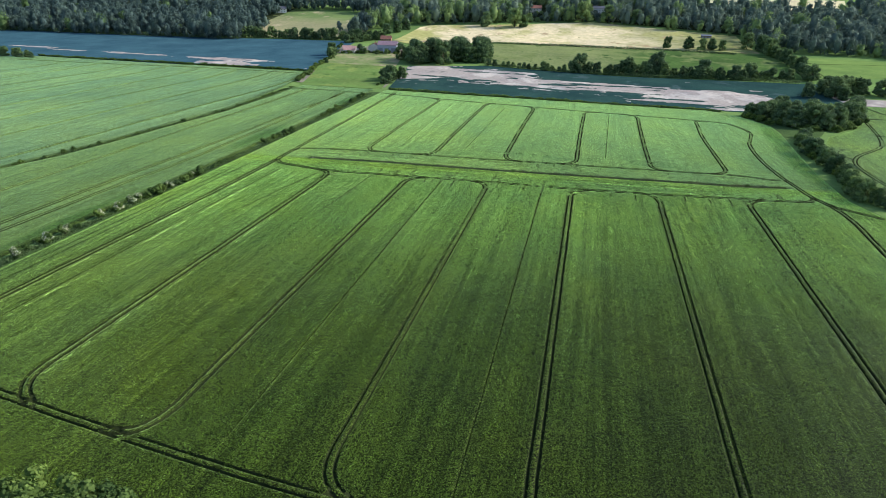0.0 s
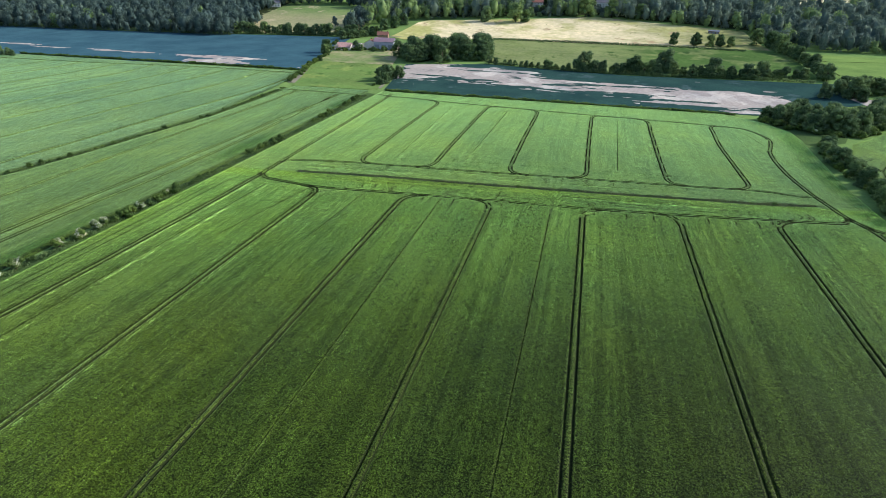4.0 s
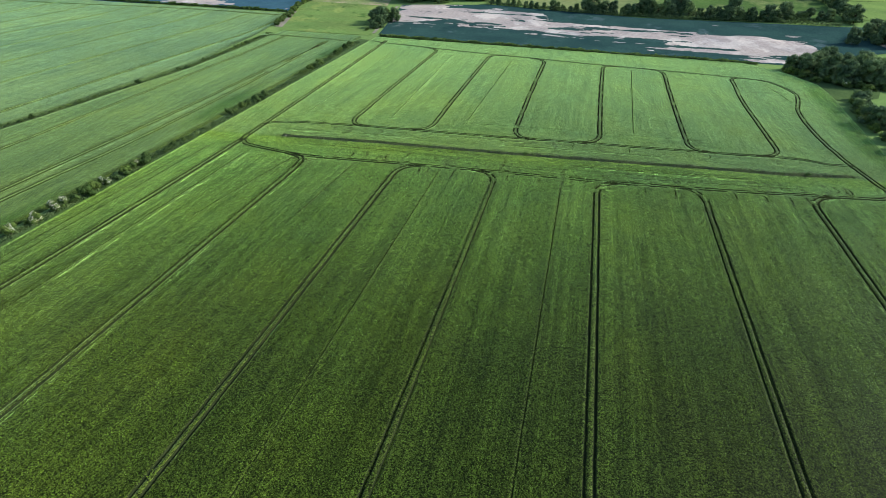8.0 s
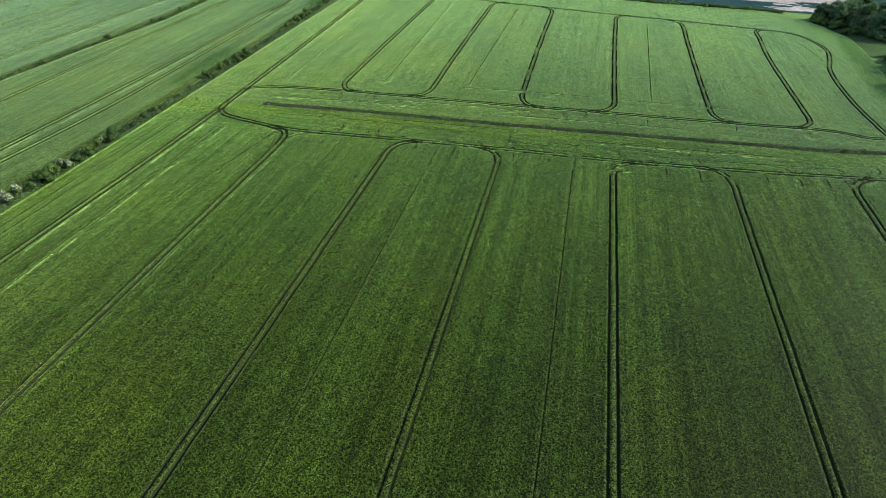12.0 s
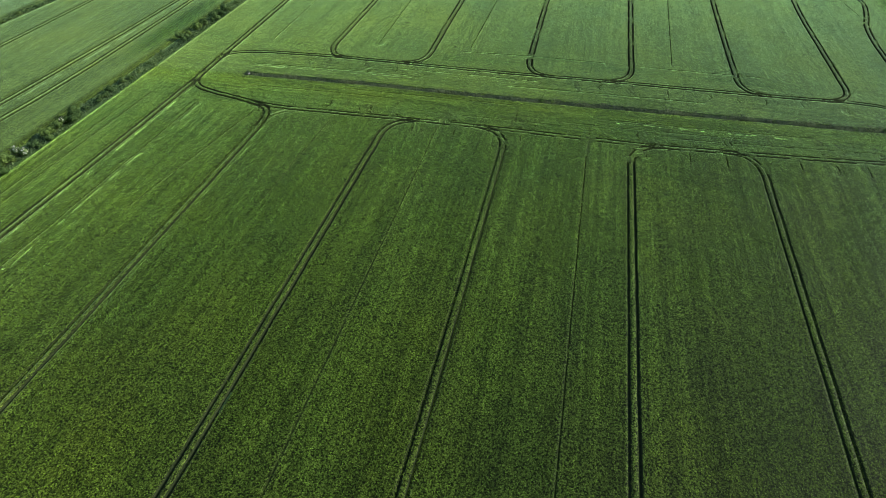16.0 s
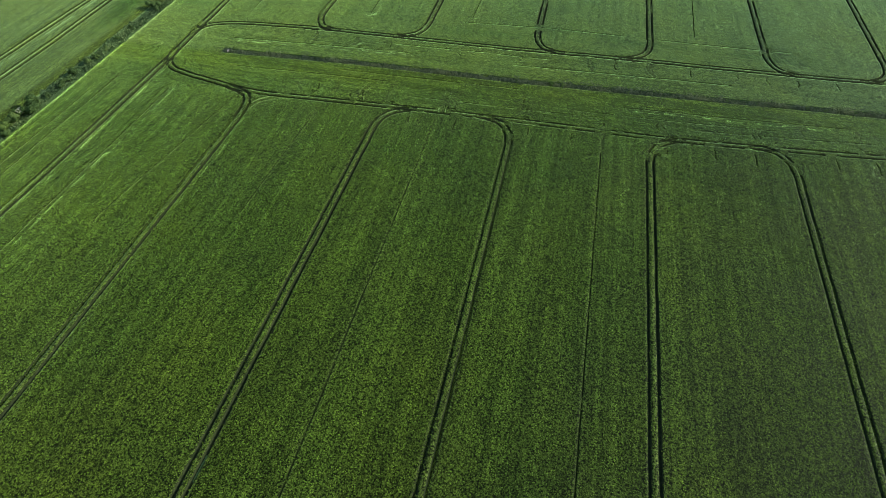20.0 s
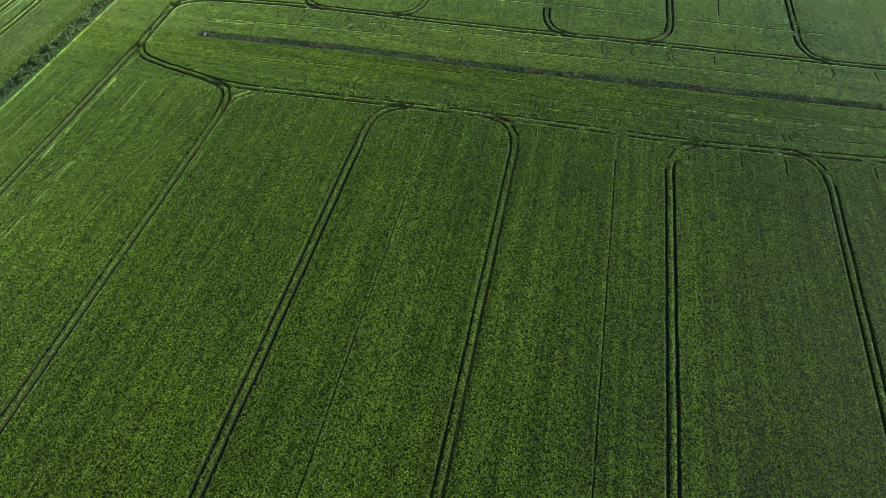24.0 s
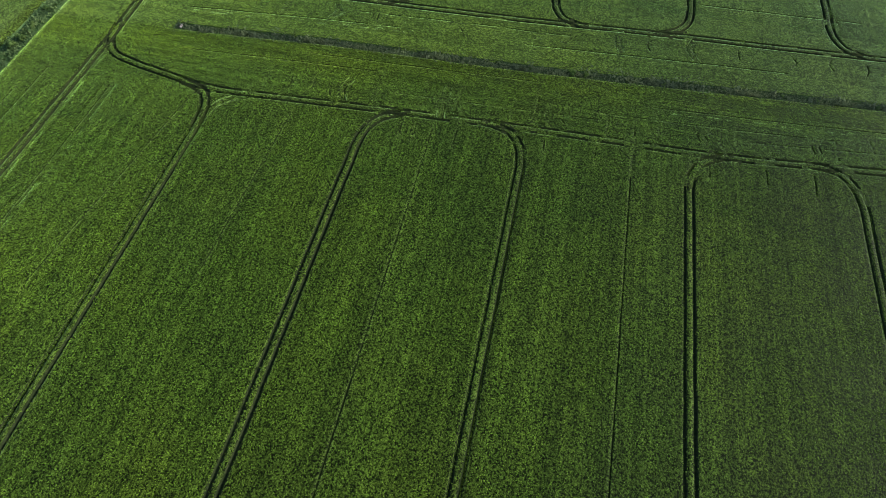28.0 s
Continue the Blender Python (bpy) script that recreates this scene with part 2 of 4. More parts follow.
VERGE = earth_material("verge_grass", (0.045, 0.085, 0.032), (0.095, 0.155, 0.062), 0.9, 0.85, 0.2)
# straw tones raised so that the colour carries a patch of sunlight
DRY = earth_material("dry_pasture", (0.58, 0.52, 0.32), (0.84, 0.73, 0.53), 0.15, 0.9, 0.1, ((0.17, 0.22, 0.08), (0.30, 0.31, 0.14)), (1, 0, 0), (-60, 220), (((0.40, 0.40, 0.17), 0.011, 0.50, 0.60), ((0.40, 0.31, 0.20), 0.035, 0.58, 0.66), ((0.20, 0.22, 0.09), 0.06, 0.64, 0.68)))
HILLDRY = earth_material("thin_hill_grass", (0.12, 0.20, 0.08), (0.18, 0.25, 0.10), 0.3, 0.9, 0.1, ((0.24, 0.26, 0.14), (0.36, 0.34, 0.21)), (0, -1, 0), (-690, -600), (((0.40, 0.36, 0.24), 0.03, 0.56, 0.64),))
BLUE = earth_material("blue_green_crop", (0.020, 0.054, 0.054), (0.038, 0.088, 0.086), 0.8, 0.7, 0.1, blots=(((0.060, 0.105, 0.115), 0.05, 0.58, 0.66),))
BARE = earth_material("bare_pale_soil", (0.28, 0.255, 0.26), (0.45, 0.41, 0.40), 0.5, 0.95, 0.05, blots=(((0.16, 0.165, 0.17), 0.09, 0.60, 0.68), ((0.50, 0.47, 0.46), 0.04, 0.5, 0.6)))
LANE = earth_material("gravel_lane", (0.19, 0.185, 0.155), (0.31, 0.295, 0.25), 1.0)
LEAF = leaf_material("broad_leaves", (0.058, 0.105, 0.060), (0.19, 0.29, 0.15))
# woodland blues carry distance haze, the sunny leaves carry sunlight, both as plain colour
LEAF_WOOD_HAZE = leaf_material("woodland_leaves", (0.070, 0.116, 0.124), (0.155, 0.222, 0.225))
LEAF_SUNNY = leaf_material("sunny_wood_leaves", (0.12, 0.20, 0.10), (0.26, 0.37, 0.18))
LEAF_HEDGE = leaf_material("hawthorn_leaves", (0.052, 0.100, 0.034), (0.165, 0.25, 0.085))
FARCROP = earth_material("far_cereal", (0.14, 0.24, 0.07), (0.20, 0.30, 0.10), 0.5, 0.8, 0.2)
LITTER = earth_material("leaf_litter", (0.022, 0.036, 0.018), (0.05, 0.066, 0.034), 0.3)
HAY = earth_material("dry_hay", (0.52, 0.48, 0.30), (0.72, 0.66, 0.46), 0.2, 0.9, 0.1)
BARN_ROOF = plain_material("weathered_purple_roofing", (0.25, 0.17, 0.22), 0.7, 0.3, 0.2, 0.6)
BARN_WALL = plain_material("pale_blue_cladding", (0.36, 0.38, 0.48), 0.6, 0.3, 0.12, 0.8)
PINK = plain_material("faded_pink_tiles", (0.46, 0.28, 0.27), 0.8, 0.2, 0.25, 1.0)
DITCH_WEED = leaf_material("ditch_weeds", (0.042, 0.070, 0.042), (0.17, 0.215, 0.14))
HEDGE_GRASS = leaf_material("rank_hedge_grass", (0.05, 0.10, 0.04), (0.17, 0.25, 0.12))
BLOSSOM = leaf_material("white_blossom", (0.78, 0.78, 0.66), (0.93, 0.92, 0.84), 0.05)
BARK = plain_material("bark", (0.07, 0.055, 0.04), 0.9, 0.1, 0.4, 3.0)
BRICK = plain_material("brick_wall", (0.30, 0.19, 0.14), 0.85, 0.2, 0.2, 3.0)
RENDER_WALL = plain_material("pale_rendered_wall", (0.62, 0.6, 0.56), 0.8, 0.2, 0.1)
STEEL = plain_material("grey_cladding", (0.20, 0.22, 0.28), 0.5, 0.4, 0.15)
TILE = plain_material("red_clay_tiles", (0.26, 0.12, 0.10), 0.8, 0.2, 0.25, 1.0)
SLATE = plain_material("grey_slate", (0.16, 0.16, 0.19), 0.6, 0.4, 0.2, 1.0)
GLASS = plain_material("window_glass", (0.03, 0.035, 0.04), 0.1, 0.6, 0.1)
WOOD = plain_material("weathered_wood", (0.16, 0.12, 0.09), 0.8, 0.2, 0.3, 3.0)
WHITE = plain_material("white_paint", (0.75, 0.75, 0.74), 0.5, 0.4, 0.05)

# ================= shape helpers =================
RNG = np.random.default_rng(7)


def ground_z(x, y):
    """Flat valley floor that rises gently past the far headland and then as a wooded hill."""
    x, y = np.asarray(x, float), np.asarray(y, float)
    a = np.maximum(y - 225, 0.0)
    b = np.maximum(y - 560 - 0.12 * x, 0.0)
    hill = 0.11 * (np.sqrt(b * b + 3600) - 60)
    return 0.05 * (np.sqrt(np.minimum(a, 900.0) ** 2 + 900) - 30) + 120 * np.tanh(hill / 120)


def np_mesh(name, verts, quads, mats, parent=None, label="", mat_index=None, smooth=False):
    """One mesh object from vertex and quad arrays."""
    me = bpy.data.meshes.new(name)
    verts, quads = np.asarray(verts, np.float32), np.asarray(quads, np.int32)
    me.vertices.add(len(verts))
    me.vertices.foreach_set("co", verts.ravel())
    me.loops.add(quads.size)
    me.loops.foreach_set("vertex_index", quads.ravel())
    me.polygons.add(len(quads))
    k = quads.shape[1]
    me.polygons.foreach_set("loop_start", np.arange(0, quads.size, k, dtype=np.int32))
    me.polygons.foreach_set("loop_total", np.full(len(quads), k, np.int32))
    for mt in mats:
        me.materials.append(mt)
    if mat_index is not None:
        me.polygons.foreach_set("material_index", np.asarray(mat_index, np.int32))
    if smooth:
        me.polygons.foreach_set("use_smooth", np.ones(len(quads), bool))
    me.update(calc_edges=True)
    ob = new(name, me)
    if parent is not None:
        ob.parent = parent
    if label:
        tagged(ob, label)
    return ob


def part(name, bm, material, parent, label=""):
    """A bmesh as one mesh object under a thing or a part."""
    me = bpy.data.meshes.new(name)
    bm.to_mesh(me)
    bm.free()
    me.materials.append(material)
    ob = new(name, me)
    ob.parent = parent
    if label:
        tagged(ob, label)
    return ob


def grid_quads(ny, nx):
    i = np.arange((ny - 1) * (nx - 1))
    r, c = i // (nx - 1), i % (nx - 1)
    a = r * nx + c
    return np.stack([a, a + 1, a + nx + 1, a + nx], 1)


def resample(pts, n):
    pts = np.asarray(pts, float)
    s = np.concatenate([[0], np.cumsum(np.hypot(*np.diff(pts, axis=0).T))])
    u = np.linspace(0, s[-1], n)
    return np.stack([np.interp(u, s, pts[:, 0]), np.interp(u, s, pts[:, 1])], 1)


def patch(name, lower, upper, spacing, lift, mats, label, category, chooser=None, kind="structure"):
    """A field draped on the ground between two edge lines."""
    length = np.hypot(*np.diff(np.asarray(lower, float), axis=0).T).sum()
    nx = max(3, int(length / spacing) + 1)
    lo, up = resample(lower, nx), resample(upper, nx)
    depth = np.hypot(*(up - lo).T).max()
    ny = max(3, int(depth / spacing) + 1)
    v = np.linspace(0, 1, ny)[:, None, None]
    xy = (lo[None] * (1 - v) + up[None] * v).reshape(-1, 2)
    z = ground_z(xy[:, 0], xy[:, 1]) + lift
    q = grid_quads(ny, nx)
    idx = None
    if chooser is not None:
        cxy = xy[q].mean(1)
        idx = chooser(cxy[:, 0], cxy[:, 1])
    ob = np_mesh(name, np.column_stack([xy, z]), q, mats, None, "", idx)
    return tagged(ob, label, category, kind=kind)


def value_noise(x, y, seed):
    """Smooth lattice noise, 0 to 1, one unit a cell."""
    table = np.random.default_rng(seed).random((64, 64))
    xi, yi = np.floor(x).astype(int), np.floor(y).astype(int)
    fx, fy = x - xi, y - yi
    fx, fy = fx * fx * (3 - 2 * fx), fy * fy * (3 - 2 * fy)
    g = lambda i, j: table[i % 64, j % 64]
    return (g(xi, yi) * (1 - fx) + g(xi + 1, yi) * fx) * (1 - fy) + (g(xi, yi + 1) * (1 - fx) + g(xi + 1, yi + 1) * fx) * fy


def curve_points(pts, step):
    """A smooth line through the control points (centripetal), at even steps."""
    p = [Vector((a, b)) for a, b in pts]
    p = [p[0] * 2 - p[1]] + p + [p[-1] * 2 - p[-2]]
    out = []
    for k in range(1, len(p) - 2):
        a, b, c, d = p[k - 1:k + 3]
        t1 = max((b - a).length, 1e-3) ** 0.5
        t2 = t1 + max((c - b).length, 1e-3) ** 0.5
        t3 = t2 + max((d - c).length, 1e-3) ** 0.5
        for s in np.linspace(0, 1, 13)[:-1]:
            t = t1 + (t2 - t1) * s
            a1, a2, a3 = a.lerp(b, t / t1), b.lerp(c, (t - t1) / (t2 - t1)), c.lerp(d, (t - t2) / (t3 - t2))
            b1, b2 = a1.lerp(a2, t / t2), a2.lerp(a3, (t - t1) / (t3 - t1))
            out.append(b1.lerp(b2, (t - t1) / (t2 - t1)))
    out.append(p[-2])
    out = np.array([(v.x, v.y) for v in out])
    length = np.hypot(*np.diff(out, axis=0).T).sum()
    return resample(out, max(4, int(length / step) + 1))


def line_distance(xy, line, reach):
    """Distance of points to a polyline, capped at reach, and the signed side."""
    d = np.full(len(xy), reach)
    lo, hi = line.min(0) - reach, line.max(0) + reach
    near = np.nonzero(((xy > lo) & (xy < hi)).all(1))[0]
    if len(near) == 0:
        return d
    # coarse copy of the line keeps this quick
    for k in range(0, len(line) - 1, 12):
        seg = line[k:k + 13]
        lo2, hi2 = seg.min(0) - reach, seg.max(0) + reach
        sub = near[((xy[near] > lo2) & (xy[near] < hi2)).all(1)]
        if len(sub) == 0:
            continue
        p = xy[sub]
        best = d[sub]
        for a, b in zip(seg[:-1], seg[1:]):
            ab = b - a
            t = np.clip(((p - a) @ ab) / max(ab @ ab, 1e-9), 0, 1)
            best = np.minimum(best, np.hypot(*(p - a - t[:, None] * ab).T))
        d[sub] = best
    return d


class Track:
    """A pair of wheel ruts (or one drill gap) along a line."""

    def __init__(self, pts, step=0.9, gauge=1.72, half=0.19, depth=0.52):
        self.line = curve_points(pts, step)
        self.gauge, self.half, self.depth = gauge, half, depth
        self.name, self.floor = "", SHADED_TRACK
        self.low = max(gauge / 2 + half + 0.15, 0.8)

    def groove(self, d):
        e = np.abs(d - self.gauge / 2) if self.gauge else d
        u = np.clip((self.half + 0.14 - e) / 0.16, 0, 1)
        return self.depth * u * u * (3 - 2 * u)


def crop_z(xy, height):
    return ground_z(xy[:, 0], xy[:, 1]) + height + 0.10 * (value_noise(xy[:, 0] / 7, xy[:, 1] / 9, 3) - 0.5) + 0.03 * (value_noise(xy[:, 0] / 2.1, xy[:, 1] / 2.7, 4) - 0.5)


def crop_field(name, lefts, rights, y0, y1, spacing, height, material, tracks, label, names, north=None):
    """A closed crop canopy between two edge lines x(y), sunk under its wheel tracks, and each track as a rutted band."""
    ys = np.arange(y0, y1 + 1e-6, spacing)
    xl = np.interp(ys, [p[1] for p in lefts], [p[0] for p in lefts])
    xr = np.interp(ys, [p[1] for p in rights], [p[0] for p in rights])
    nx = int((xr - xl).max() / spacing) + 2
    u = np.linspace(0, 1, nx)
    x = xl[:, None] * (1 - u) + xr[:, None] * u
    xy = np.stack([x, np.repeat(ys[:, None], nx, 1)], 2).reshape(-1, 2)
    z = crop_z(xy, height)
    reach = spacing * 1.45
    for t in tracks:
        d = line_distance(xy, t.line, t.low + 0.2)
        z = np.where(d < t.low, ground_z(xy[:, 0], xy[:, 1]) - 0.35, z)
    zz = z.reshape(len(ys), nx)
    base = ground_z(xy[:, 0], xy[:, 1]).reshape(len(ys), nx)
    for sl in ((0, slice(None)), (-1, slice(None)), (slice(None), 0), (slice(None), -1)):
        zz[sl] = base[sl] - 0.05
    q = grid_quads(len(ys), nx)
    beyond = lambda p: (north is not None) * (p[:, 1] - 0.0795 * p[:, 0] > 25.3)
    field = np_mesh(name, np.column_stack([xy, zz.ravel()]), q, [material, north or material], None, "", beyond(xy[q].mean(1)).astype(int))
    tagged(field, label, "crop field", kind="structure")
    for k, t in enumerate(tracks):
        g, h = t.gauge / 2, t.half
        wide = t.low + reach + 0.1
        if t.gauge:
            side = [0, g - h - 0.16, g - h - 0.02, g - 0.1, g + 0.1, g + h + 0.02, g + h + 0.16, g + h + 0.5, wide]
            off = np.array([-s for s in side[:0:-1]] + side)
        else:
            side = [0, max(h, 0.03), h + 0.16, h + 0.5, wide]
            off = np.array([-s for s in side[:0:-1]] + side)
        a0, a1 = t.line[0] - t.line[1], t.line[-1] - t.line[-2]
        a0, a1 = a0 / np.hypot(*a0), a1 / np.hypot(*a1)
        ext = [0.25, 0.8, wide]
        ln = np.concatenate([[t.line[0] + a0 * e for e in ext[::-1]], t.line, [t.line[-1] + a1 * e for e in ext]])
        core = np.ones(len(ln))
        core[:3] = core[-3:] = 0
        tan = np.gradient(ln, axis=0)
        tan /= np.maximum(np.hypot(*tan.T), 1e-6)[:, None]
        nrm = np.stack([-tan[:, 1], tan[:, 0]], 1)
        wob = (value_noise(np.arange(len(ln)) / 5.0, np.full(len(ln), k * 1.7), 9) - 0.5) * 0.14
        pts = (ln + nrm * wob[:, None])[:, None, :] + nrm[:, None, :] * off[None, :, None]
        flat = pts.reshape(-1, 2)
        own = np.tile(np.abs(off), len(ln))
        cut = t.groove(own) * np.repeat(core, len(off))
        for other in tracks:
            if other is not t:
                cut = np.maximum(cut, other.groove(line_distance(flat, other.line, other.low + 0.4)))
        zb = crop_z(flat, height) - cut + 0.006 * (k % 5)
        q = grid_quads(len(ln), len(off))
        # rut walls take the floor's dark soil too, which carries their shade
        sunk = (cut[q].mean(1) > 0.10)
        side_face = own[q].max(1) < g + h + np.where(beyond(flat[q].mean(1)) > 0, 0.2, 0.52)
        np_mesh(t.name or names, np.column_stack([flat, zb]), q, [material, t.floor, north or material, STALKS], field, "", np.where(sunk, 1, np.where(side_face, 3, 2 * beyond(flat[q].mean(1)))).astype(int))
    return field


def leaf_cloud(rng, centres, radii, per, size, flat=0.85, loose=0.4):
    """Small leaf sprays spread over clumps: vertices and quads."""
    centres, radii = np.asarray(centres, float), np.asarray(radii, float)
    n = len(centres) * per
    c, r = np.repeat(centres, per, 0), np.repeat(radii, per)
    d = rng.normal(size=(n, 3))
    d[:, 2] = d[:, 2] * 0.9 + 0.25
    d /= np.linalg.norm(d, axis=1)[:, None]
    p = c + d * (r * rng.uniform(0.62, 1.1, n))[:, None] * np.array([1, 1, flat])
    nrm = d + rng.normal(size=(n, 3)) * loose
    nrm /= np.linalg.norm(nrm, axis=1)[:, None]
    ref = rng.normal(size=(n, 3))
    u = np.cross(nrm, ref)
    u /= np.linalg.norm(u, axis=1)[:, None]
    v = np.cross(nrm, u)
    s = (size * rng.uniform(0.55, 1.35, n))[:, None]
    w = s * rng.uniform(0.6, 1.0, n)[:, None]
    verts = np.stack([p - u * s * 0.5, p - v * w * 0.5 + nrm * s * 0.06, p + u * s * 0.5, p + v * w * 0.5 + nrm * s * 0.06], 1).reshape(-1, 3)
    return verts, np.arange(4 * n).reshape(-1, 4)


def limb(bm, a, b, r0, r1, seg=7):
    a, b = Vector(a), Vector(b)
    rings = []
    side = (b - a).normalized()
    u = side.orthogonal().normalized()
    w = side.cross(u)
    for p, r in ((a, r0), (a.lerp(b, 0.5) + u * r0 * 0.3, (r0 + r1) / 2), (b, r1)):
        rings.append([bm.verts.new(p + (u * math.cos(t) + w * math.sin(t)) * r) for t in [2 * math.pi * k / seg for k in range(seg)]])
    for lo, hi in zip(rings[:-1], rings[1:]):
        for k in range(seg):
            bm.faces.new((lo[k], lo[(k + 1) % seg], hi[(k + 1) % seg], hi[k]))
    bm.faces.new(rings[-1])


def box(bm, x0, x1, y0, y1, z0, z1, bevel=0.0):
    r = bmesh.ops.create_cube(bm, size=1.0, matrix=Matrix.Translation(((x0 + x1) / 2, (y0 + y1) / 2, (z0 + z1) / 2)) @ Matrix.Diagonal((x1 - x0, y1 - y0, z1 - z0, 1)))
    if bevel:
        es = list({e for v in r["verts"] for e in v.link_edges})
        bmesh.ops.bevel(bm, geom=es, offset=bevel, segments=1, affect="EDGES")


# ================= ground =================
gx = np.concatenate([np.linspace(-4000, -1100, 12), np.linspace(-1050, 800, 75), np.linspace(900, 4000, 12)])
gy = np.concatenate([np.linspace(-2500, -320, 10), np.linspace(-280, 1400, 90), np.linspace(1500, 4500, 12)])
GX, GY = np.meshgrid(gx, gy)
ground = np_mesh("ground", np.column_stack([GX.ravel(), GY.ravel(), ground_z(GX, GY).ravel() - 0.08 * (GY.ravel() > 235) - 0.06]), grid_quads(len(gy), len(gx)), [GROUND], None, "", None, True)
tagged(ground, "rolling grassy valley floor rising into a hill", "ground", kind="structure")

# ================= main cereal field =================
W = 36.0
LOW_Y = lambda x: float(np.interp(x, [-110, -66, -27, 6, 41, 74, 101], [-3.6, -0.4, 1.9, 3.2, 6.7, 11.0, 15.0]))
UP_Y = lambda x: float(np.interp(x, [-142, -125, -100, -46, -2, 40, 78, 99], [30, 34.5, 37.2, 40.1, 43.6, 46.4, 49.2, 44.0]))
TOP_Y = lambda x: float(np.interp(x, [-147, -110, -74, -36, 1, 37, 76, 96], [217, 209, 204, 200, 196, 193.5, 189.5, 184]))
BOT_Y = lambda x: float(np.interp(x, [-144, -109, -76, -47, -35, 110], [-172, -178.3, -183, -186.5, -187.6, -199]))


def arch(x, y_line, turn, up, reach=8.0):
    """Control points of the turn from a tramline at x on to a headland line."""
    e = y_line(x + turn * reach)
    s = 1 if up else -1
    c = y_line(x)
    return [(x, c - s * 17), (x, c - s * 11), (x + turn * 0.9, c - s * 6), (x + turn * 3.3, c - s * 2.3), (x + turn * reach, e)]


main_tracks = []
# lower block: each tramline turns on to the headland at both ends
for k, up_turn, low_turn in ((-3, -1, 1), (-2, 1, -1), (-1, -1, 1), (0, 1, -1), (1, -1, 1), (2, 1, -1)):
    x = k * W
    top = arch(x, LOW_Y, up_turn, True) if k > -3 else [(x, -22), (x - 0.2, -14), (x - 1.0, -8.5), (x - 3.5, -4.6), (x - 9, -2.7)]
    bot = arch(x, BOT_Y, low_turn, False)
    main_tracks.append(Track(bot[::-1] + [(x, -120), (x, -60)] + top, half=0.25 if k < -1 else 0.19))
# upper block
for k, low_turn, top_turn in ((-3, 1, -1), (-2, -1, 1), (-1, 1, -1), (0, -1, 1), (1, 1, -1), (2, -1, 1)):
    x = k * W + 0.6
    main_tracks.append(Track(arch(x, UP_Y, low_turn, False)[::-1] + [(x, 90), (x + 0.4, 140)] + arch(x + 1.0 + (1.5 if k == 2 else 0), TOP_Y, top_turn, True), 1.2))
# headland tracks
main_tracks.append(Track([(-142.1, 13), (-141.2, 7.6), (-138, 2.9), (-132, 0.7), (-121.5, -1.5), (-110, -3.3)] + [(x, LOW_Y(x)) for x in (-90, -66, -40, -20, 6, 30, 55, 74, 90)] + [(97, 14.6), (100.4, 17.5), (101.4, 22)]))
main_tracks.append(Track([(-142.3, 24), (-140.6, 28.6), (-136, 32), (-125, 34.5)] + [(x, UP_Y(x)) for x in (-100, -73, -46, -20, -2, 25, 50, 78, 90)] + [(97, 46.5), (98.2, 41)]))
main_tracks.append(Track([(-157, 219), (-147, 215)] + [(x, TOP_Y(x)) for x in (-128, -110, -74, -36, 1, 37, 76)] + [(94, 185.5), (102, 172), (104.2, 157), (101.5, 142), (97, 124), (94.8, 90), (96, 60), (99, 36), (101.6, 22), (106, 8), (107.5, -8), (106, -43), (104, -120), (103, -199)], 1.2))
main_tracks.append(Track([(-144.5, -205), (-144.3, -145), (-143, -104), (-141.8, -50), (-141.5, 3), (-142.3, 33), (-144, 100), (-146, 160), (-148.3, 222)], half=0.25))
main_tracks.append(Track([(-157, -170)] + [(x, BOT_Y(x)) for x in (-144, -120, -100, -76, -47, -20, 20, 60, 110)]))
main_tracks.append(Track([(101.6, 20), (106, 11.5), (112, 6.5), (121, 0)]))
# drill gaps between passes: one dark line each
GAP = dict(gauge=0.0, half=0.01, depth=0.30)
FAINT = dict(gauge=0.0, half=-0.02, depth=0.36)
for x0, y0, x1, y1 in ((-56.7, -3.7, -57.2, -178), (-12.4, -1.3, -12.6, -190), (-132.7, -7.3, -136, -170), (-113.5, -8, -121, -60), (-89, -7, -91, -50), (-150, -6, -153, -150), (-153.4, -14, -155, -120), (-54.7, 187, -58, 58), (18.6, 184, 15, 64)):
    main_tracks.append(Track([(x0, y0), ((x0 + x1) / 2, (y0 + y1) / 2), (x1, y1)], 1.5, **(GAP if x0 in (-56.7, -12.4, -54.7, 18.6) else FAINT)))
    main_tracks[-1].name, main_tracks[-1].floor = "drill_gap", SHADED_GAP_SOIL
# a cross-shaped mark near the far corner and other stray drill lines
for pts in ([(86, 157), (95, 156.3), (104, 157)], [(93, 172), (95.5, 156), (100, 126)], [(-131, 44), (-132, 120), (-134, 196)], [(-92, 52), (-93, 120), (-94, 190)]):
    main_tracks.append(Track(pts, 1.5, **FAINT))
    main_tracks[-1].name, main_tracks[-1].floor = "drill_gap", SHADED_GAP_SOIL
main_tracks.append(Track([(-108, -17), (-107.2, -9.5), (-104.4, -5.6), (-98, -2.8)], 1.0, 1.72, 0.0, 0.3))
main_tracks[-1].floor = SHADED_GAP_SOIL
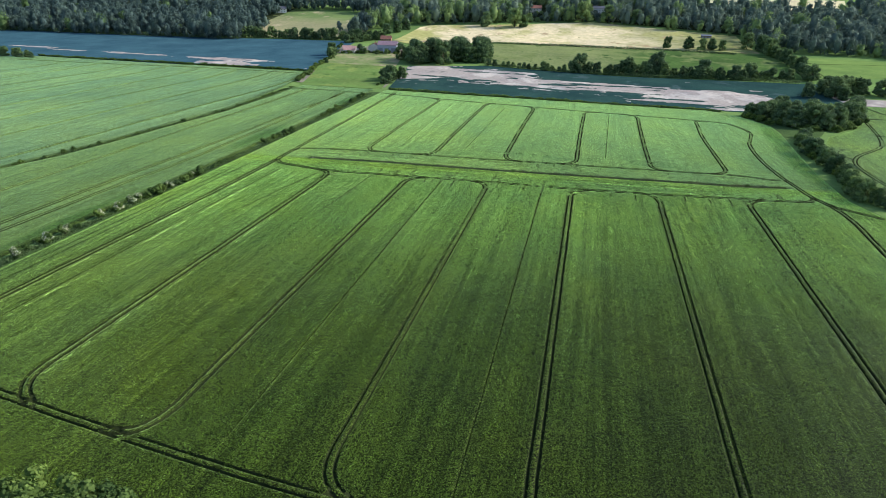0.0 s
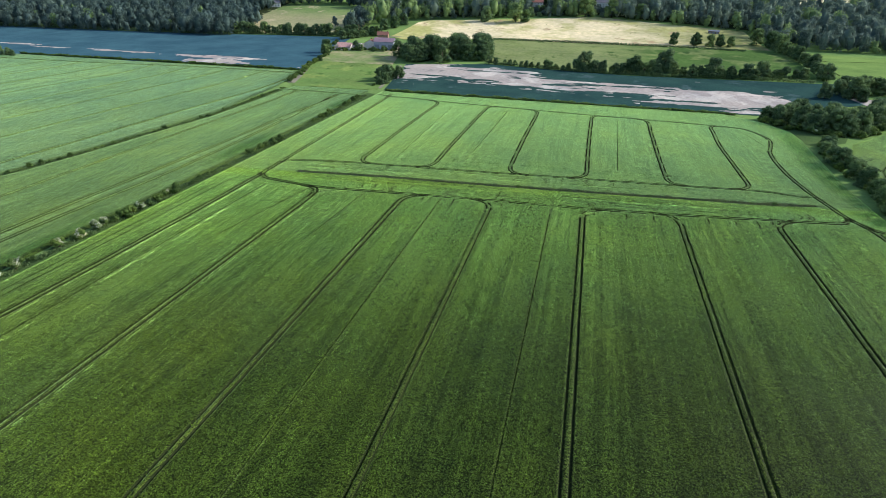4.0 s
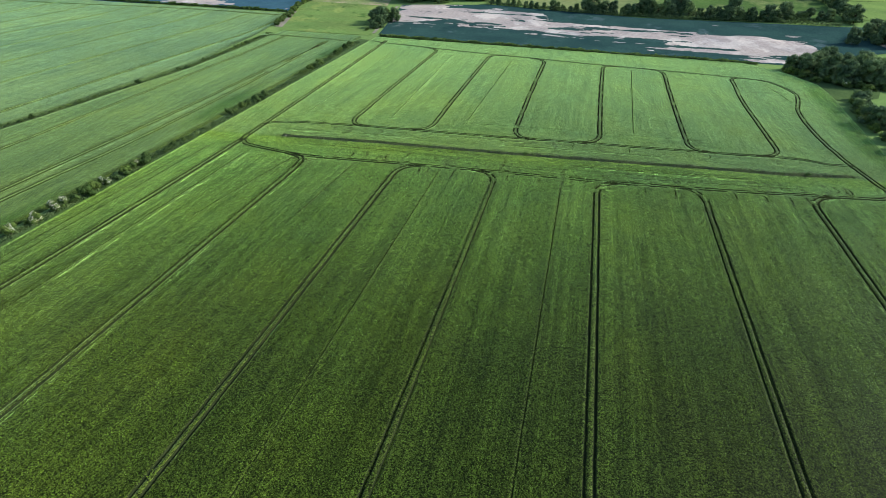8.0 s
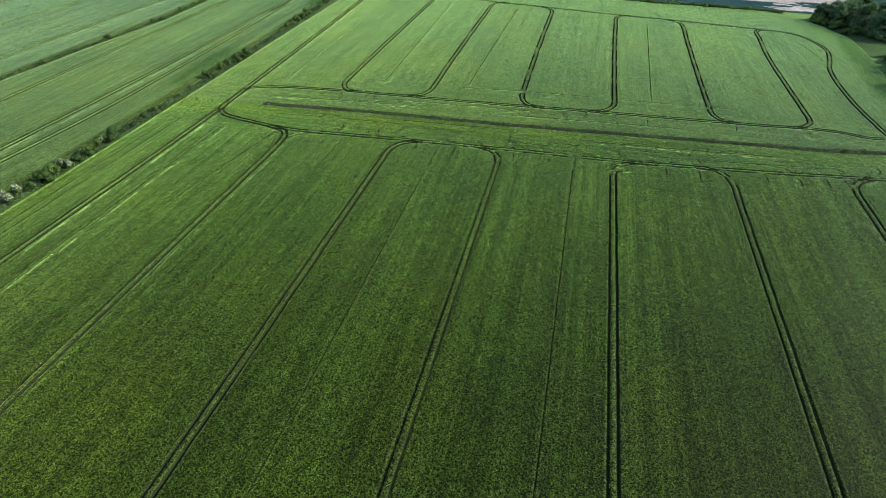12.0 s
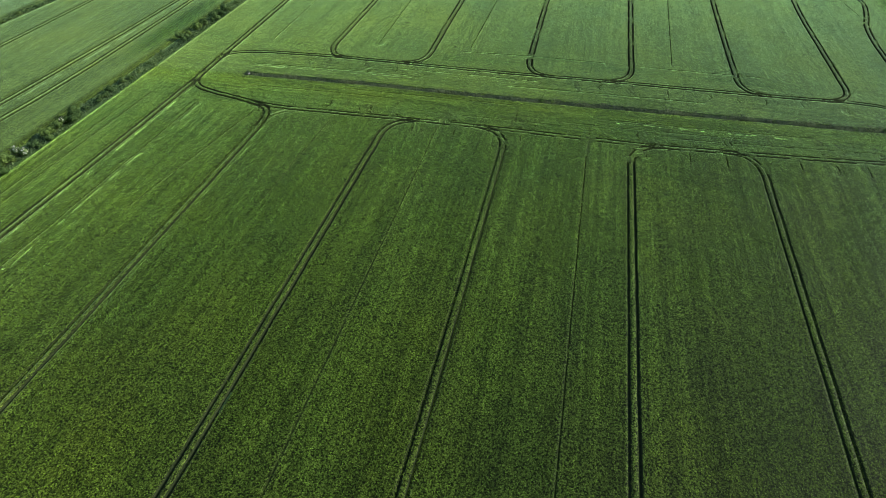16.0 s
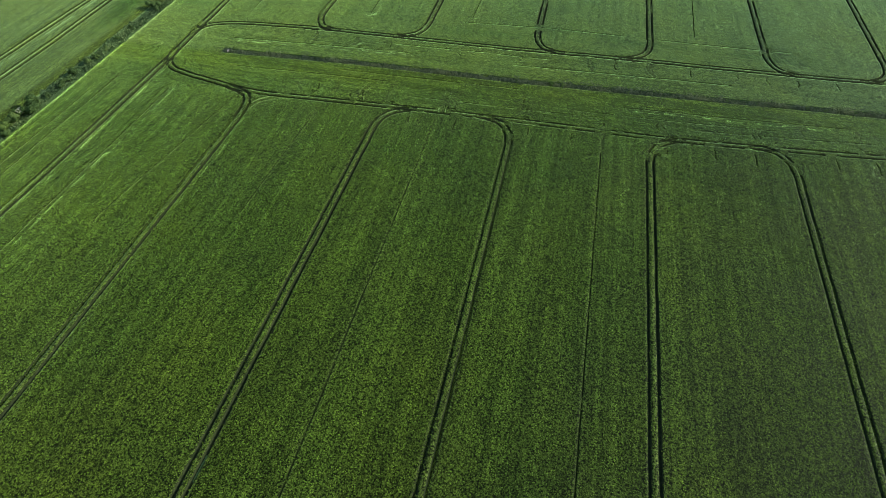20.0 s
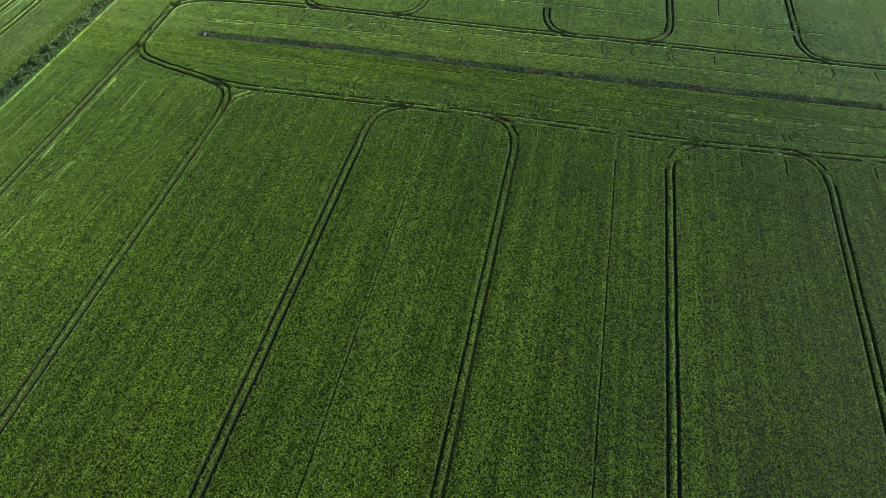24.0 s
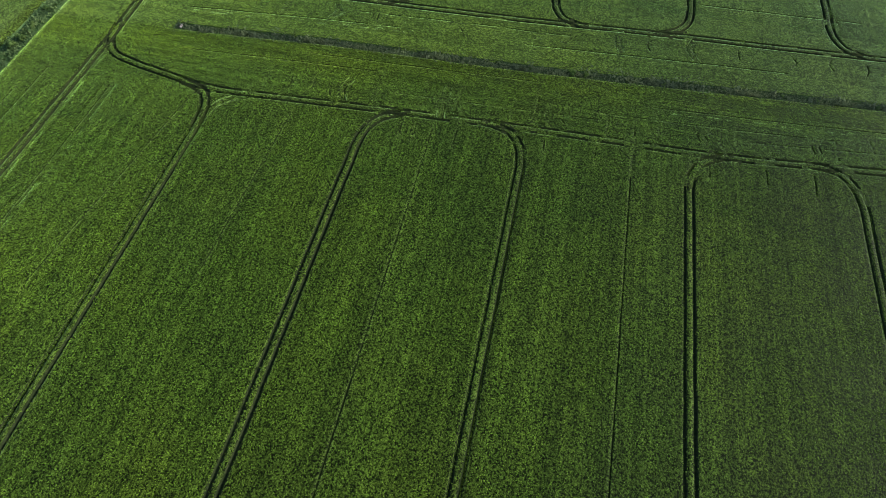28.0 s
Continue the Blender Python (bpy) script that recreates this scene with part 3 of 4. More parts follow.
# faint drill lines along the two headlands
for pts in ([(-66, 5.6), (-40, 7.0), (-12, 8.6)], [(-20, 10.4), (6, 12.0), (34, 14.4)], [(12, 8.8), (40, 12.2), (70, 16.0)], [(-8, 15.2), (24, 17.8), (52, 20.2)], [(-120, 8.5), (-100, 10.0), (-74, 11.8)], [(-90, 14.2), (-60, 16.0), (-36, 17.4)],
            [(-60, 54.0), (-30, 57.3), (-8, 58.2)], [(0, 58.4), (10, 58.9), (45, 61)], [(-128, 24), (-100, 27), (-70, 29.4)], [(-40, 30.5), (-10, 33), (24, 35.5)], [(-84, 33), (-60, 35), (-30, 36.6)]):
    main_tracks.append(Track(pts, 1.5, **FAINT))
    main_tracks[-1].name, main_tracks[-1].floor = "drill_gap", SHADED_GAP_SOIL
# short scuffs where machines swung round on the headlands
mk = random.Random(11)
for k in range(44):
    x = -100 + k * 4.4 + mk.uniform(-5, 5)
    y = LOW_Y(x) + mk.uniform(2.2, 4.0)
    b = mk.uniform(-1.2, 1.2)
    main_tracks.append(Track([(x, y), (x + b, y + 1.8), (x + b * 0.2, y + mk.uniform(2.4, 7))], 0.8, mk.choice((0.0, 1.7, 0.0)), 0.05, mk.uniform(0.2, 0.34)))
    main_tracks[-1].name, main_tracks[-1].floor = "scuff_mark", SHADED_GAP_SOIL
for k in range(16):
    x = -66 + k * 9.2 + mk.uniform(-4, 4)
    y = LOW_Y(x) - mk.uniform(2.0, 3.0)
    main_tracks.append(Track([(x, y), (x + mk.uniform(-0.2, 0.2), y - 2), (x, y - mk.uniform(3.4, 6))], 0.8, 0.0, 0.02, 0.26))
    main_tracks[-1].name, main_tracks[-1].floor = "scuff_mark", SHADED_GAP_SOIL
for k in range(18):
    x = -112 + k * 10.5 + mk.uniform(-3, 3)
    y = UP_Y(x) - mk.uniform(2.5, 4.0)
    main_tracks.append(Track([(x, y), (x + mk.uniform(-1, 1), y - 2), (x + mk.uniform(-0.6, 0.6), y - 4)], 0.8, mk.choice((0.0, 1.5, 0.0)), 0.03, mk.uniform(0.15, 0.28)))
    main_tracks[-1].name, main_tracks[-1].floor = "scuff_mark", SHADED_GAP_SOIL
# the ditch that splits the field in two
ditch_line = [(-128, 15.8), (-110, 17.2), (-86, 19.3), (-43.4, 21.3), (-2.4, 24.4), (37.4, 27.8), (73, 30.6), (94, 34.5)]
ditch = Track(ditch_line, 1.2, 0.0, 1.2, 0.40)
ditch.name, ditch.floor = "ditch", DITCH
main_tracks.append(ditch)
MAIN_LEFT = [(-160.5, -230), (-160, 20), (-160.5, 100), (-160, 240)]
MAIN_RIGHT = [(122, -230), (122, 3), (116, 22), (116.4, 64), (121.5, 134), (124.5, 165), (124, 186), (113, 212), (104, 223), (90, 236)]
main_crop = crop_field("main_crop", MAIN_LEFT, MAIN_RIGHT, -216, 235, 0.9, 0.5, UNDER_SHADE, main_tracks, "dense green cereal crop with paired wheel tracks", "wheel_track", CROP)

def crop_leaves(name, field, lefts, rights, y0, y1, density, size, height, tracks, seed, far=False):
    """Upright leaf sprays over the canopy, none in the ruts; nobody could count them."""
    rng = np.random.default_rng(seed)
    xs0, xs1 = min(p[0] for p in lefts), max(p[0] for p in rights)
    # drilled rows: sprays stand at even steps along lines, slightly out of place
    row, step = 0.40, 1 / (density * 0.40)
    gx_, gy_ = np.meshgrid(np.arange(xs0, xs1, row), np.arange(y0, y1, step))
    p = np.column_stack([gx_.ravel(), gy_.ravel()])
    n = len(p)
    p[:, 1] += np.repeat(rng.uniform(0, step, gx_.shape[1])[None], gx_.shape[0], 0).ravel()
    p += np.column_stack([rng.normal(0, 0.07, n), rng.normal(0, step * 0.28, n)])
    xl = np.interp(p[:, 1], [q[1] for q in lefts], [q[0] for q in lefts])
    xr = np.interp(p[:, 1], [q[1] for q in rights], [q[0] for q in rights])
    keep = (p[:, 0] > xl + 0.4) & (p[:, 0] < xr - 0.4) & ((p[:, 1] - 0.0795 * p[:, 0] < 25.3) != far)
    if far:
        keep &= rng.random(n) < np.clip((y1 - p[:, 1]) / 90, 0, 1)
    p = p[keep]
    cut = np.zeros(len(p))
    for t in tracks:
        d = line_distance(p, t.line, t.low + 0.4)
        cut = np.maximum(cut, t.groove(np.where(d > t.gauge / 2, np.maximum(d - ((0.12 if far else 0.03) if t.gauge else 0.0), t.gauge / 2), d + (0.12 if far else 0.05))) / max(t.depth, 0.01))
    p = p[cut < 0.35]
    n = len(p)
    z = ground_z(p[:, 0], p[:, 1]) + height - 0.02
    a = rng.uniform(0, 2 * math.pi, n)
    w = size * rng.uniform(0.35, 0.75, n)
    h = size * rng.uniform(0.5, 1.15, n)
    lean = rng.uniform(1.0, 1.42, n)
    u = np.column_stack([np.cos(a), np.sin(a), np.zeros(n)]) * w[:, None] * 0.5
    up = np.column_stack([-np.sin(a) * np.sin(lean), np.cos(a) * np.sin(lean), np.cos(lean)]) * h[:, None]
    b = np.column_stack([p, z])
    v = np.stack([b - u * 0.7, b + u * 0.7, b + u + up, b - u + up], 1).reshape(-1, 3)
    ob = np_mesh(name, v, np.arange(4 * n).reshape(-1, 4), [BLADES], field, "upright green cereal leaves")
    return tagged(ob, kind="stuff")


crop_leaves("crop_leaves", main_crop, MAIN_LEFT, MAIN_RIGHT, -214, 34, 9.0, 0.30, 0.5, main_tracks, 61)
crop_leaves("crop_leaves", main_crop, MAIN_LEFT, MAIN_RIGHT, 14, 130, 1.8, 0.34, 0.5, main_tracks, 62, True)

# ================= fields beyond the hedges =================
left2 = [Track([(-191, -150), (-189.5, -46), (-187.5, 20), (-187, 90), (-186, 205)], 2.0), Track([(-185.5, -150), (-183, -55), (-180.5, -10), (-181, 60), (-184, 150), (-186, 205)], 2.0),
         Track([(-221, -150), (-220.8, -15), (-220.6, 48), (-219.7, 146), (-221, 212)], 2.0), Track([(-236, 215), (-200, 214), (-172, 212)], 2.0)]
crop_field("strip_crop", [(-255, -150), (-248.4, -46), (-241.6, -21), (-237.6, 13), (-234.8, 57), (-229.8, 108), (-233, 234)], [(-167.5, -150), (-166, -46), (-165.5, 20), (-167, 120), (-170, 234)], -150, 234, 1.6, 0.6, CROP_STRIP, left2, "strip of pale green cereal between two hedges", "wheel_track")
left3 = [Track([(-263, -60), (-259, 0), (-256, 100), (-252, 200), (-254, 280)], 2.5)]
for x in (-296, -332, -368, -404, -440, -476, -512):
    left3.append(Track([(x - 5, -60), (x - 2, 80), (x + 4, 200), (x + 8, 278)], 3.0, 1.72, 0.06, 0.4))
left3.append(Track([(-560, 271), (-464, 275), (-346, 286), (-262, 286)], 3.0))
crop_field("left_crop", [(-640, -60), (-600, 270), (-575, 300)], [(-256, -60), (-249, -46), (-244, -21), (-240, 13), (-238, 57), (-234, 120), (-246, 230), (-262, 300)], -60, 296, 2.0, 0.6, CROP_LEFT, left3, "wide pale green cereal field with faint tramlines", "wheel_track")
right3 = [Track([(205, 283), (185, 183), (179, 160), (172, 142), (150, 112), (143, 96), (141, 78), (142, 50), (146, 10)], 2.0), Track([(183, 178), (195, 176), (240, 190)], 2.0), Track([(139, 100), (136.8, 110), (138, 122), (144, 130)], 1.5, half=0.06), Track([(142.5, 104), (140.5, 112), (142, 121), (147, 127)], 1.5, half=0.06), Track([(212, 284), (230, 225), (262, 170)], 2.5), Track([(196, 240), (215, 240), (250, 228)], 2.5)]
crop_field("right_crop", [(136, -60), (131, 40), (132, 90), (139, 130), (152, 166), (180, 200), (203, 290)], [(420, -60), (420, 290)], -60, 290, 2.2, 0.6, CROP_RIGHT, right3, "green cereal field with curving wheel tracks", "wheel_track")


def streaks(x, y, seed, cells):
    return value_noise(x / cells[0], y / cells[1], seed) * 0.6 + value_noise(x / cells[0] * 2.3, y / cells[1] * 2.3, seed + 1) * 0.27 + value_noise(x / cells[0] * 6, y / cells[1] * 6, seed + 2) * 0.2


def bare_right(x, y):
    """Bare ground runs as a ragged belt from the far corner across to the near edge."""
    centre = np.interp(x, [-175, -130, -40, 60, 110, 150], [330, 335, 312, 300, 282, 285])
    width = np.interp(x, [-180, -165, -120, -40, 10, 60, 110, 150, 156], [0, 38, 30, 24, 17, 26, 40, 24, -40])
    v = (width - np.abs(y - centre)) / 30 + (streaks(x, y, 21, (30, 8.5)) - 0.53) * 2.7
    return (v > 0).astype(int)


def bare_left(x, y):
    v = np.full(np.shape(x), -1.0)
    for cx, cy, rx, ry in ((-622, 352, 26, 3), (-560, 343, 24, 3), (-480, 343, 40, 4), (-370, 340, 48, 8), (-362, 318, 30, 12), (-250, 330, 14, 26)):
        v = np.maximum(v, 1 - np.hypot((x - cx) / rx, (y - cy) / ry) + (streaks(x, y, 31, (18, 4)) - 0.53) * 1.6)
    return (v > 0).astype(int)


patch("blue_field_right", [(-161, 243), (-59, 240), (29, 238), (118, 238), (150, 262), (205, 300)], [(-177, 362), (-101, 386), (32, 368), (130, 376), (190, 380), (212, 384)], 1.1, 0.15, [BLUE, BARE], "blue-green young crop with pale bare patches", "crop field", bare_right)
patch("field_track", [(-167, 246), (-180, 352)], [(-164.5, 246), (-177.5, 352)], 2.0, 0.3, [LANE], "pale worn track beside a field", "track")
patch("rough_corner", [(112, 172), (128, 150), (148, 166)], [(122, 242), (152, 262), (196, 284)], 2.0, 0.1, [VERGE], "rough grey-green grass round the copse", "verge")
patch("hill_field", [(172, 882), (230, 886), (390, 900)], [(172, 1000), (240, 1010), (420, 1020)], 10, 0.4, [HAY], "pale dry field on the hilltop", "pasture")
patch("farm_road", [(-262, 538), (-232, 541), (-200, 543)], [(-262, 541), (-232, 544), (-200, 546)], 2.0, 0.4, [LANE], "narrow pale farm road", "lane")
BLUE_LEFT = earth_material("blue_crop", (0.036, 0.094, 0.132), (0.056, 0.130, 0.178), 0.8, 0.7, 0.1)
patch("blue_field_left", [(-800, 285), (-585, 279), (-464, 293), (-346, 304), (-259, 304)], [(-1010, 455), (-790, 471), (-600, 478), (-445, 496), (-400, 505), (-345, 512), (-292, 520)], 2.6, 0.15, [BLUE_LEFT, BARE], "blue-green young crop field with pale streaks", "crop field", bare_left)
patch("paddock", [(-237, 235), (-165, 239)], [(-268, 352), (-188, 352)], 5, 0.2, [PADDOCK], "bright green grass paddock", "paddock")
patch("farm_meadow", [(-268, 351.8), (-188, 351.8)], [(-280, 410), (-205, 445)], 5, 0.25, [PASTURE], "pale mown grass by the farm", "meadow")
patch("dry_field", [(-250, 545), (-225, 521), (-124, 562), (84, 569), (200, 575)], [(-240, 640), (-230, 655), (-117, 690), (0, 735), (190, 690)], 8, 0.3, [DRY], "dry straw-coloured pasture in the sun", "pasture")
patch("middle_pasture", [(-104, 400), (-21, 382), (64, 378), (137, 394), (200, 400)], [(-126, 556), (-40, 560), (84, 564), (140, 562), (215, 570)], 8, 0.25, [MIDPASTURE], "green pasture between hedgerows", "pasture")
patch("far_meadow", [(-450, 516), (-296, 536)], [(-488, 706), (-322, 716)], 8, 0.3, [HILLDRY], "small hillside meadow among trees", "meadow")
patch("upper_crop", [(213, 412), (290, 440), (420, 450)], [(222, 566), (324, 552), (470, 560)], 8, 0.25, [FARCROP], "green cereal on the far slope", "crop field")
for pts in ([(233, 562), (229, 530), (227, 480), (224, 425)], [(229, 525), (238, 512), (262, 516), (330, 526), (440, 530)]):
    ln = curve_points(pts, 3.0)
    for off in (-1.1, 1.1):
        a = [(p[0] - 0.6 + off * 1.6, p[1] - 0.5) for p in ln]
        b = [(p[0] + 0.6 + off * 1.6, p[1] + 0.5) for p in ln]
        patch("far_wheel_track", a, b, 3.0, 0.40, [SHADED_TRACK], "dark wheel track in far cereal", "track")
patch("blue_field_east", [(206, 292), (270, 292), (420, 285)], [(200, 322), (270, 322), (420, 316)], 4, 0.2, [BARE], "pale bare strip beyond the copse", "crop field")
patch("lane", [(-262, 306), (-245, 246)], [(-254, 306), (-239, 246)], 3, 0.3, [LANE], "pale gravel farm track", "lane")
patch("farm_yard", [(-282, 418), (-205, 446)], [(-290, 470), (-215, 490)], 5, 0.35, [LANE], "pale gravel farmyard", "yard")


patch("wood_floor_west", [(-1010, 456), (-774, 468), (-653, 480), (-470, 494)], [(-1010, 700), (-774, 800), (-653, 810), (-470, 820)], 12, 0.3, [LITTER], "shaded leaf litter under the woodland", "wood floor")
patch("wood_floor_east", [(-250, 672), (-121, 712), (0, 750), (115, 722), (196, 700), (480, 640)], [(-250, 900), (-121, 960), (0, 1000), (115, 1000), (165, 870), (480, 870)], 12, 0.3, [LITTER], "shaded leaf litter under the trees", "wood floor")

# ================= trees and bushes =================
# a small lumpy clump of leaves
CU, CV = 7, 6
UNIT = np.array([(math.sin(math.pi * (j + 0.2) / (CV - 0.6)) * math.cos(2 * math.pi * (i + 0.5 * (j % 2)) / CU), math.sin(math.pi * (j + 0.2) / (CV - 0.6)) * math.sin(2 * math.pi * (i + 0.5 * (j % 2)) / CU), math.cos(math.pi * (j + 0.2) / (CV - 0.6)) * 0.85) for j in range(CV) for i in range(CU)])
UNIT_Q = np.array([(j * CU + i, j * CU + (i + 1) % CU, (j + 1) * CU + (i + 1) % CU, (j + 1) * CU + i) for j in range(CV - 1) for i in range(CU)])


def lumps(rng, v, q, centres, radii, shrink):
    """Adds the close inner foliage of each clump to a leaf cloud."""
    cs, rs = np.asarray(centres, float), np.asarray(radii, float)
    n = len(cs)
    bv = (UNIT[None] * (rs[:, None, None] * shrink * (1 + 0.2 * rng.normal(size=(n, len(UNIT), 1)))) + cs[:, None, :]).reshape(-1, 3)
    bq = (UNIT_Q[None] + (np.arange(n) * len(UNIT))[:, None, None]).reshape(-1, 4) + len(v)
    return np.concatenate([v, bv]), np.concatenate([q, bq])


def make_tree(seed, height, spread, leaf, clumps, per, material, name="tree"):
    """Tapered trunk with limbs and a crown of leafy clumps with gaps."""
    rng = np.random.default_rng(seed)
    root = new(name)
    bm = bmesh.new()
    top = height * 0.55
    limb(bm, (0, 0, -0.4), (0.2, 0.1, top), height * 0.028, height * 0.012)
    cs, rs = [], []
    for k in range(clumps):
        a, h = rng.uniform(0, 2 * math.pi), rng.uniform(0.05, 0.9)
        wide = spread * math.sin(math.pi * min(0.97, 0.36 + 0.6 * h)) ** 0.6
        r = wide * math.sqrt(rng.uniform(0.1, 1.0)) * 0.78
        cs.append((r * math.cos(a), r * math.sin(a), height * h))
        rs.append(spread * rng.uniform(0.26, 0.46))
        if k % 3 == 0:
            limb(bm, (0.1, 0.05, top * rng.uniform(0.4, 0.9)), (cs[-1][0] * 0.9, cs[-1][1] * 0.9, cs[-1][2]), height * 0.01, height * 0.003, 5)
    part("trunk", bm, BARK, root)
    v, q = leaf_cloud(rng, cs, rs, per, leaf)
    v, q = lumps(rng, v, q, cs, rs, 0.58)
    np_mesh("crown", v, q, [material], root)
    return root


def make_bush(seed, blossom, name="hedge_bush"):
    """A hedge shrub about three metres high: stems, leafy mass and, on some, blossom."""
    rng = np.random.default_rng(seed)
    root = new(name)
    bm = bmesh.new()
    cs, rs = [], []
    for k in range(9):
        a, r = rng.uniform(0, 2 * math.pi), rng.uniform(0.2, 1.5)
        cs.append((r * math.cos(a), r * math.sin(a) * 1.2, rng.uniform(0.5, 2.1)))
        rs.append(rng.uniform(0.6, 1.05))
        if k < 5:
            limb(bm, (0.15 * math.cos(a), 0.15 * math.sin(a), -0.15), (cs[-1][0] * 0.7, cs[-1][1] * 0.7, cs[-1][2]), 0.07, 0.025, 5)
    part("stem", bm, BARK, root)
    v, q = leaf_cloud(rng, cs, rs, 120, 0.32)
    v, q = lumps(rng, v, q, cs, rs, 0.74)
    np_mesh("foliage", v, q, [LEAF_HEDGE], root)
    if blossom:
        v, q = leaf_cloud(rng, [(c[0], c[1], c[2] + 0.15) for c in cs[:blossom]], [r * 1.02 for r in rs[:blossom]], 70, 0.25)
        np_mesh("blossom", v, q, [BLOSSOM], root, "creamy white hawthorn blossom")
    return root


# sunlight is put into the leaf colour of these trees
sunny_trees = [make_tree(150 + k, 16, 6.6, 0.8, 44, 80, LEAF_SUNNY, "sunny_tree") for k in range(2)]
trees = [make_tree(100 + k, 14, 6.4, 0.66, 40, 90, LEAF) for k in range(5)]
bushes = [make_bush(200 + k, 0) for k in range(4)]
flowering = [make_bush(220 + k, (3, 5, 4)[k], "flowering_bush") for k in range(3)]
rnd = random.Random(5)
used = set()


def plant(kinds, x, y, s, label, category, group, sz=None):
    fresh = [k for k in kinds if k.name not in used]
    src = fresh[0] if fresh else rnd.choice(kinds)
    rot = rnd.uniform(0, 6.28)
    if src.name not in used:
        used.add(src.name)
        src.matrix_basis = Matrix.Translation((x, y, float(ground_z(x, y)))) @ Matrix.Rotation(rot, 4, "Z")
        src.scale = (s, s, sz or s)
        return tagged(src, label, category, group)
    m = Matrix.Translation((x, y, float(ground_z(x, y)))) @ Matrix.Rotation(rot, 4, "Z")
    ob = copy_thing(src, m)
    ob.scale = (s, s, sz or s)
    return tagged(ob, label, category, group)


def along(pts, step, jitter):
    ln = resample(pts, max(2, int(np.hypot(*np.diff(np.asarray(pts, float), axis=0).T).sum() / step) + 1))
    return [(p[0] + rnd.uniform(-jitter, jitter), p[1] + rnd.uniform(-jitter, jitter)) for p in ln]


def make_hedge(name, line, half, high, step, seed, label):
    """One long hedge: a ragged mass of small leaves along a line."""
    rng = np.random.default_rng(seed)
    n = int(np.hypot(*np.diff(np.asarray(line, float), axis=0).T).sum() / step * 3)
    p = resample(line, n) + rng.normal(0, half * 0.45, (n, 2))
    z = ground_z(p[:, 0], p[:, 1]) + rng.uniform(0.25, 0.8, n) * high
    v, q = leaf_cloud(rng, np.column_stack([p, z]), rng.uniform(0.5, 0.9, n) * half, 26, 0.8)
    return tagged(np_mesh(name, v, q, [LEAF]), label, "hedge")


# verges under the hedgerows
patch("hedge_verge", [(-166, -150), (-165.2, -46), (-164.8, 20), (-166.3, 120), (-169, 224)], [(-160.6, -150), (-160.2, -46), (-160.2, 20), (-160.6, 120), (-161, 224)], 2.0, 0.06, [VERGE], "rough grassy verge under the hedge", "verge")
patch("thin_verge", [(-251, -60), (-247, -40), (-242, 0), (-238, 57), (-234, 108), (-240, 224)], [(-247, -60), (-243, -40), (-237, 0), (-233, 57), (-228.5, 108), (-234, 224)], 2.0, 0.06, [VERGE], "rough grassy verge of a thin hedge", "verge")
# hedgerow west of the main field
HEDGE_PLANTS = [(-163.2, -121, 1.1, 1), (-164.5, -115.5, 0.8, 0), (-163.8, -109, 1.25, 1), (-163, -101.5, 1.25, 1), (-163.4, -95.5, 0.75, 0), (-163, -85, 1.2, 2), (-163, -77, 1.25, 1), (-163.6, -68.5, 1.2, 1), (-163.4, -64.5, 1.1, 1), (-162, -60.5, 0.95, 0), (-162.2, -55.8, 1.35, 0), (-162.6, -51.5, 1.2, 0), (-162.6, -47.4, 1.1, 1), (-161.8, -42.4, 0.85, 0), (-162.2, -37, 1.15, 0), (-162.8, -33, 1.1, 0), (-163.2, -28.9, 0.95, 1), (-161.8, -26.6, 1.5, 0),
                (-162.4, -20, 0.5, 0), (-162.2, -14.3, 0.7, 0), (-162.4, -11, 0.65, 0), (-162.5, -7.6, 0.8, 0), (-162.7, -1, 0.75, 0), (-162.3, 2, 0.6, 0), (-162.4, 7, 0.5, 0), (-163, 14, 0.4, 0), (-163, 22, 0.45, 0), (-163.2, 35.8, 1.2, 0), (-163, 41, 0.75, 0), (-162.8, 46.8, 1.15, 0), (-162.8, 51, 1.0, 0), (-162.6, 57, 1.35, 0), (-162.4, 62, 1.15, 0), (-162.2, 67.5, 1.4, 0),
                (-162.8, 78, 0.5, 0), (-163, 90, 0.55, 0), (-163.4, 103, 0.45, 0), (-163.8, 115, 1.0, 0), (-164, 121, 0.7, 0), (-164.2, 126.7, 1.25, 0), (-164, 133, 1.2, 0), (-164, 139.6, 1.45, 0), (-164.6, 151, 0.6, 0), (-165, 160, 0.7, 0), (-165.6, 168.9, 1.2, 0), (-166, 176, 0.8, 0), (-166.6, 182, 0.9, 0), (-167.2, 188.4, 1.25, 0), (-167.6, 194, 0.9, 0), (-167.8, 199, 1.15, 0), (-168, 206, 0.6, 0)]
for x, y, sc, fl in HEDGE_PLANTS:
    plant(flowering if fl else bushes, x, y, sc, "hawthorn bush in white blossom" if fl else ("rounded green hawthorn bush in a hedge" if sc > 0.8 else "low scrubby hedge bush"), "bush", "bushes along the west hedge")
for x, y in along([(-251, -60), (-245, -30), (-239, 13), (-236, 57), (-231, 108), (-237, 222)], 5.0, 0.8):
    plant(bushes, x, y, rnd.choice((0.3, 0.4, 0.5, 0.65, 0.85)), "small bush in a thin hedge", "bush", "bushes along the thin hedge")
for x, y in along([(-90, -205), (-78, -201.5), (-66, -198.5)], 2.6, 1.0) + along([(-80, -206), (-64, -202)], 2.8, 1.2):
    plant(bushes, x, y, rnd.uniform(1.6, 2.5), "leafy bush at the near headland", "bush", "bushes at the near headland")
make_hedge("wood_edge_shrubs", [(-1010, 453), (-774, 466), (-653, 475), (-440, 487)], 3.2, 4.0, 3.0, 43, "low dense shrubs along the wood edge")
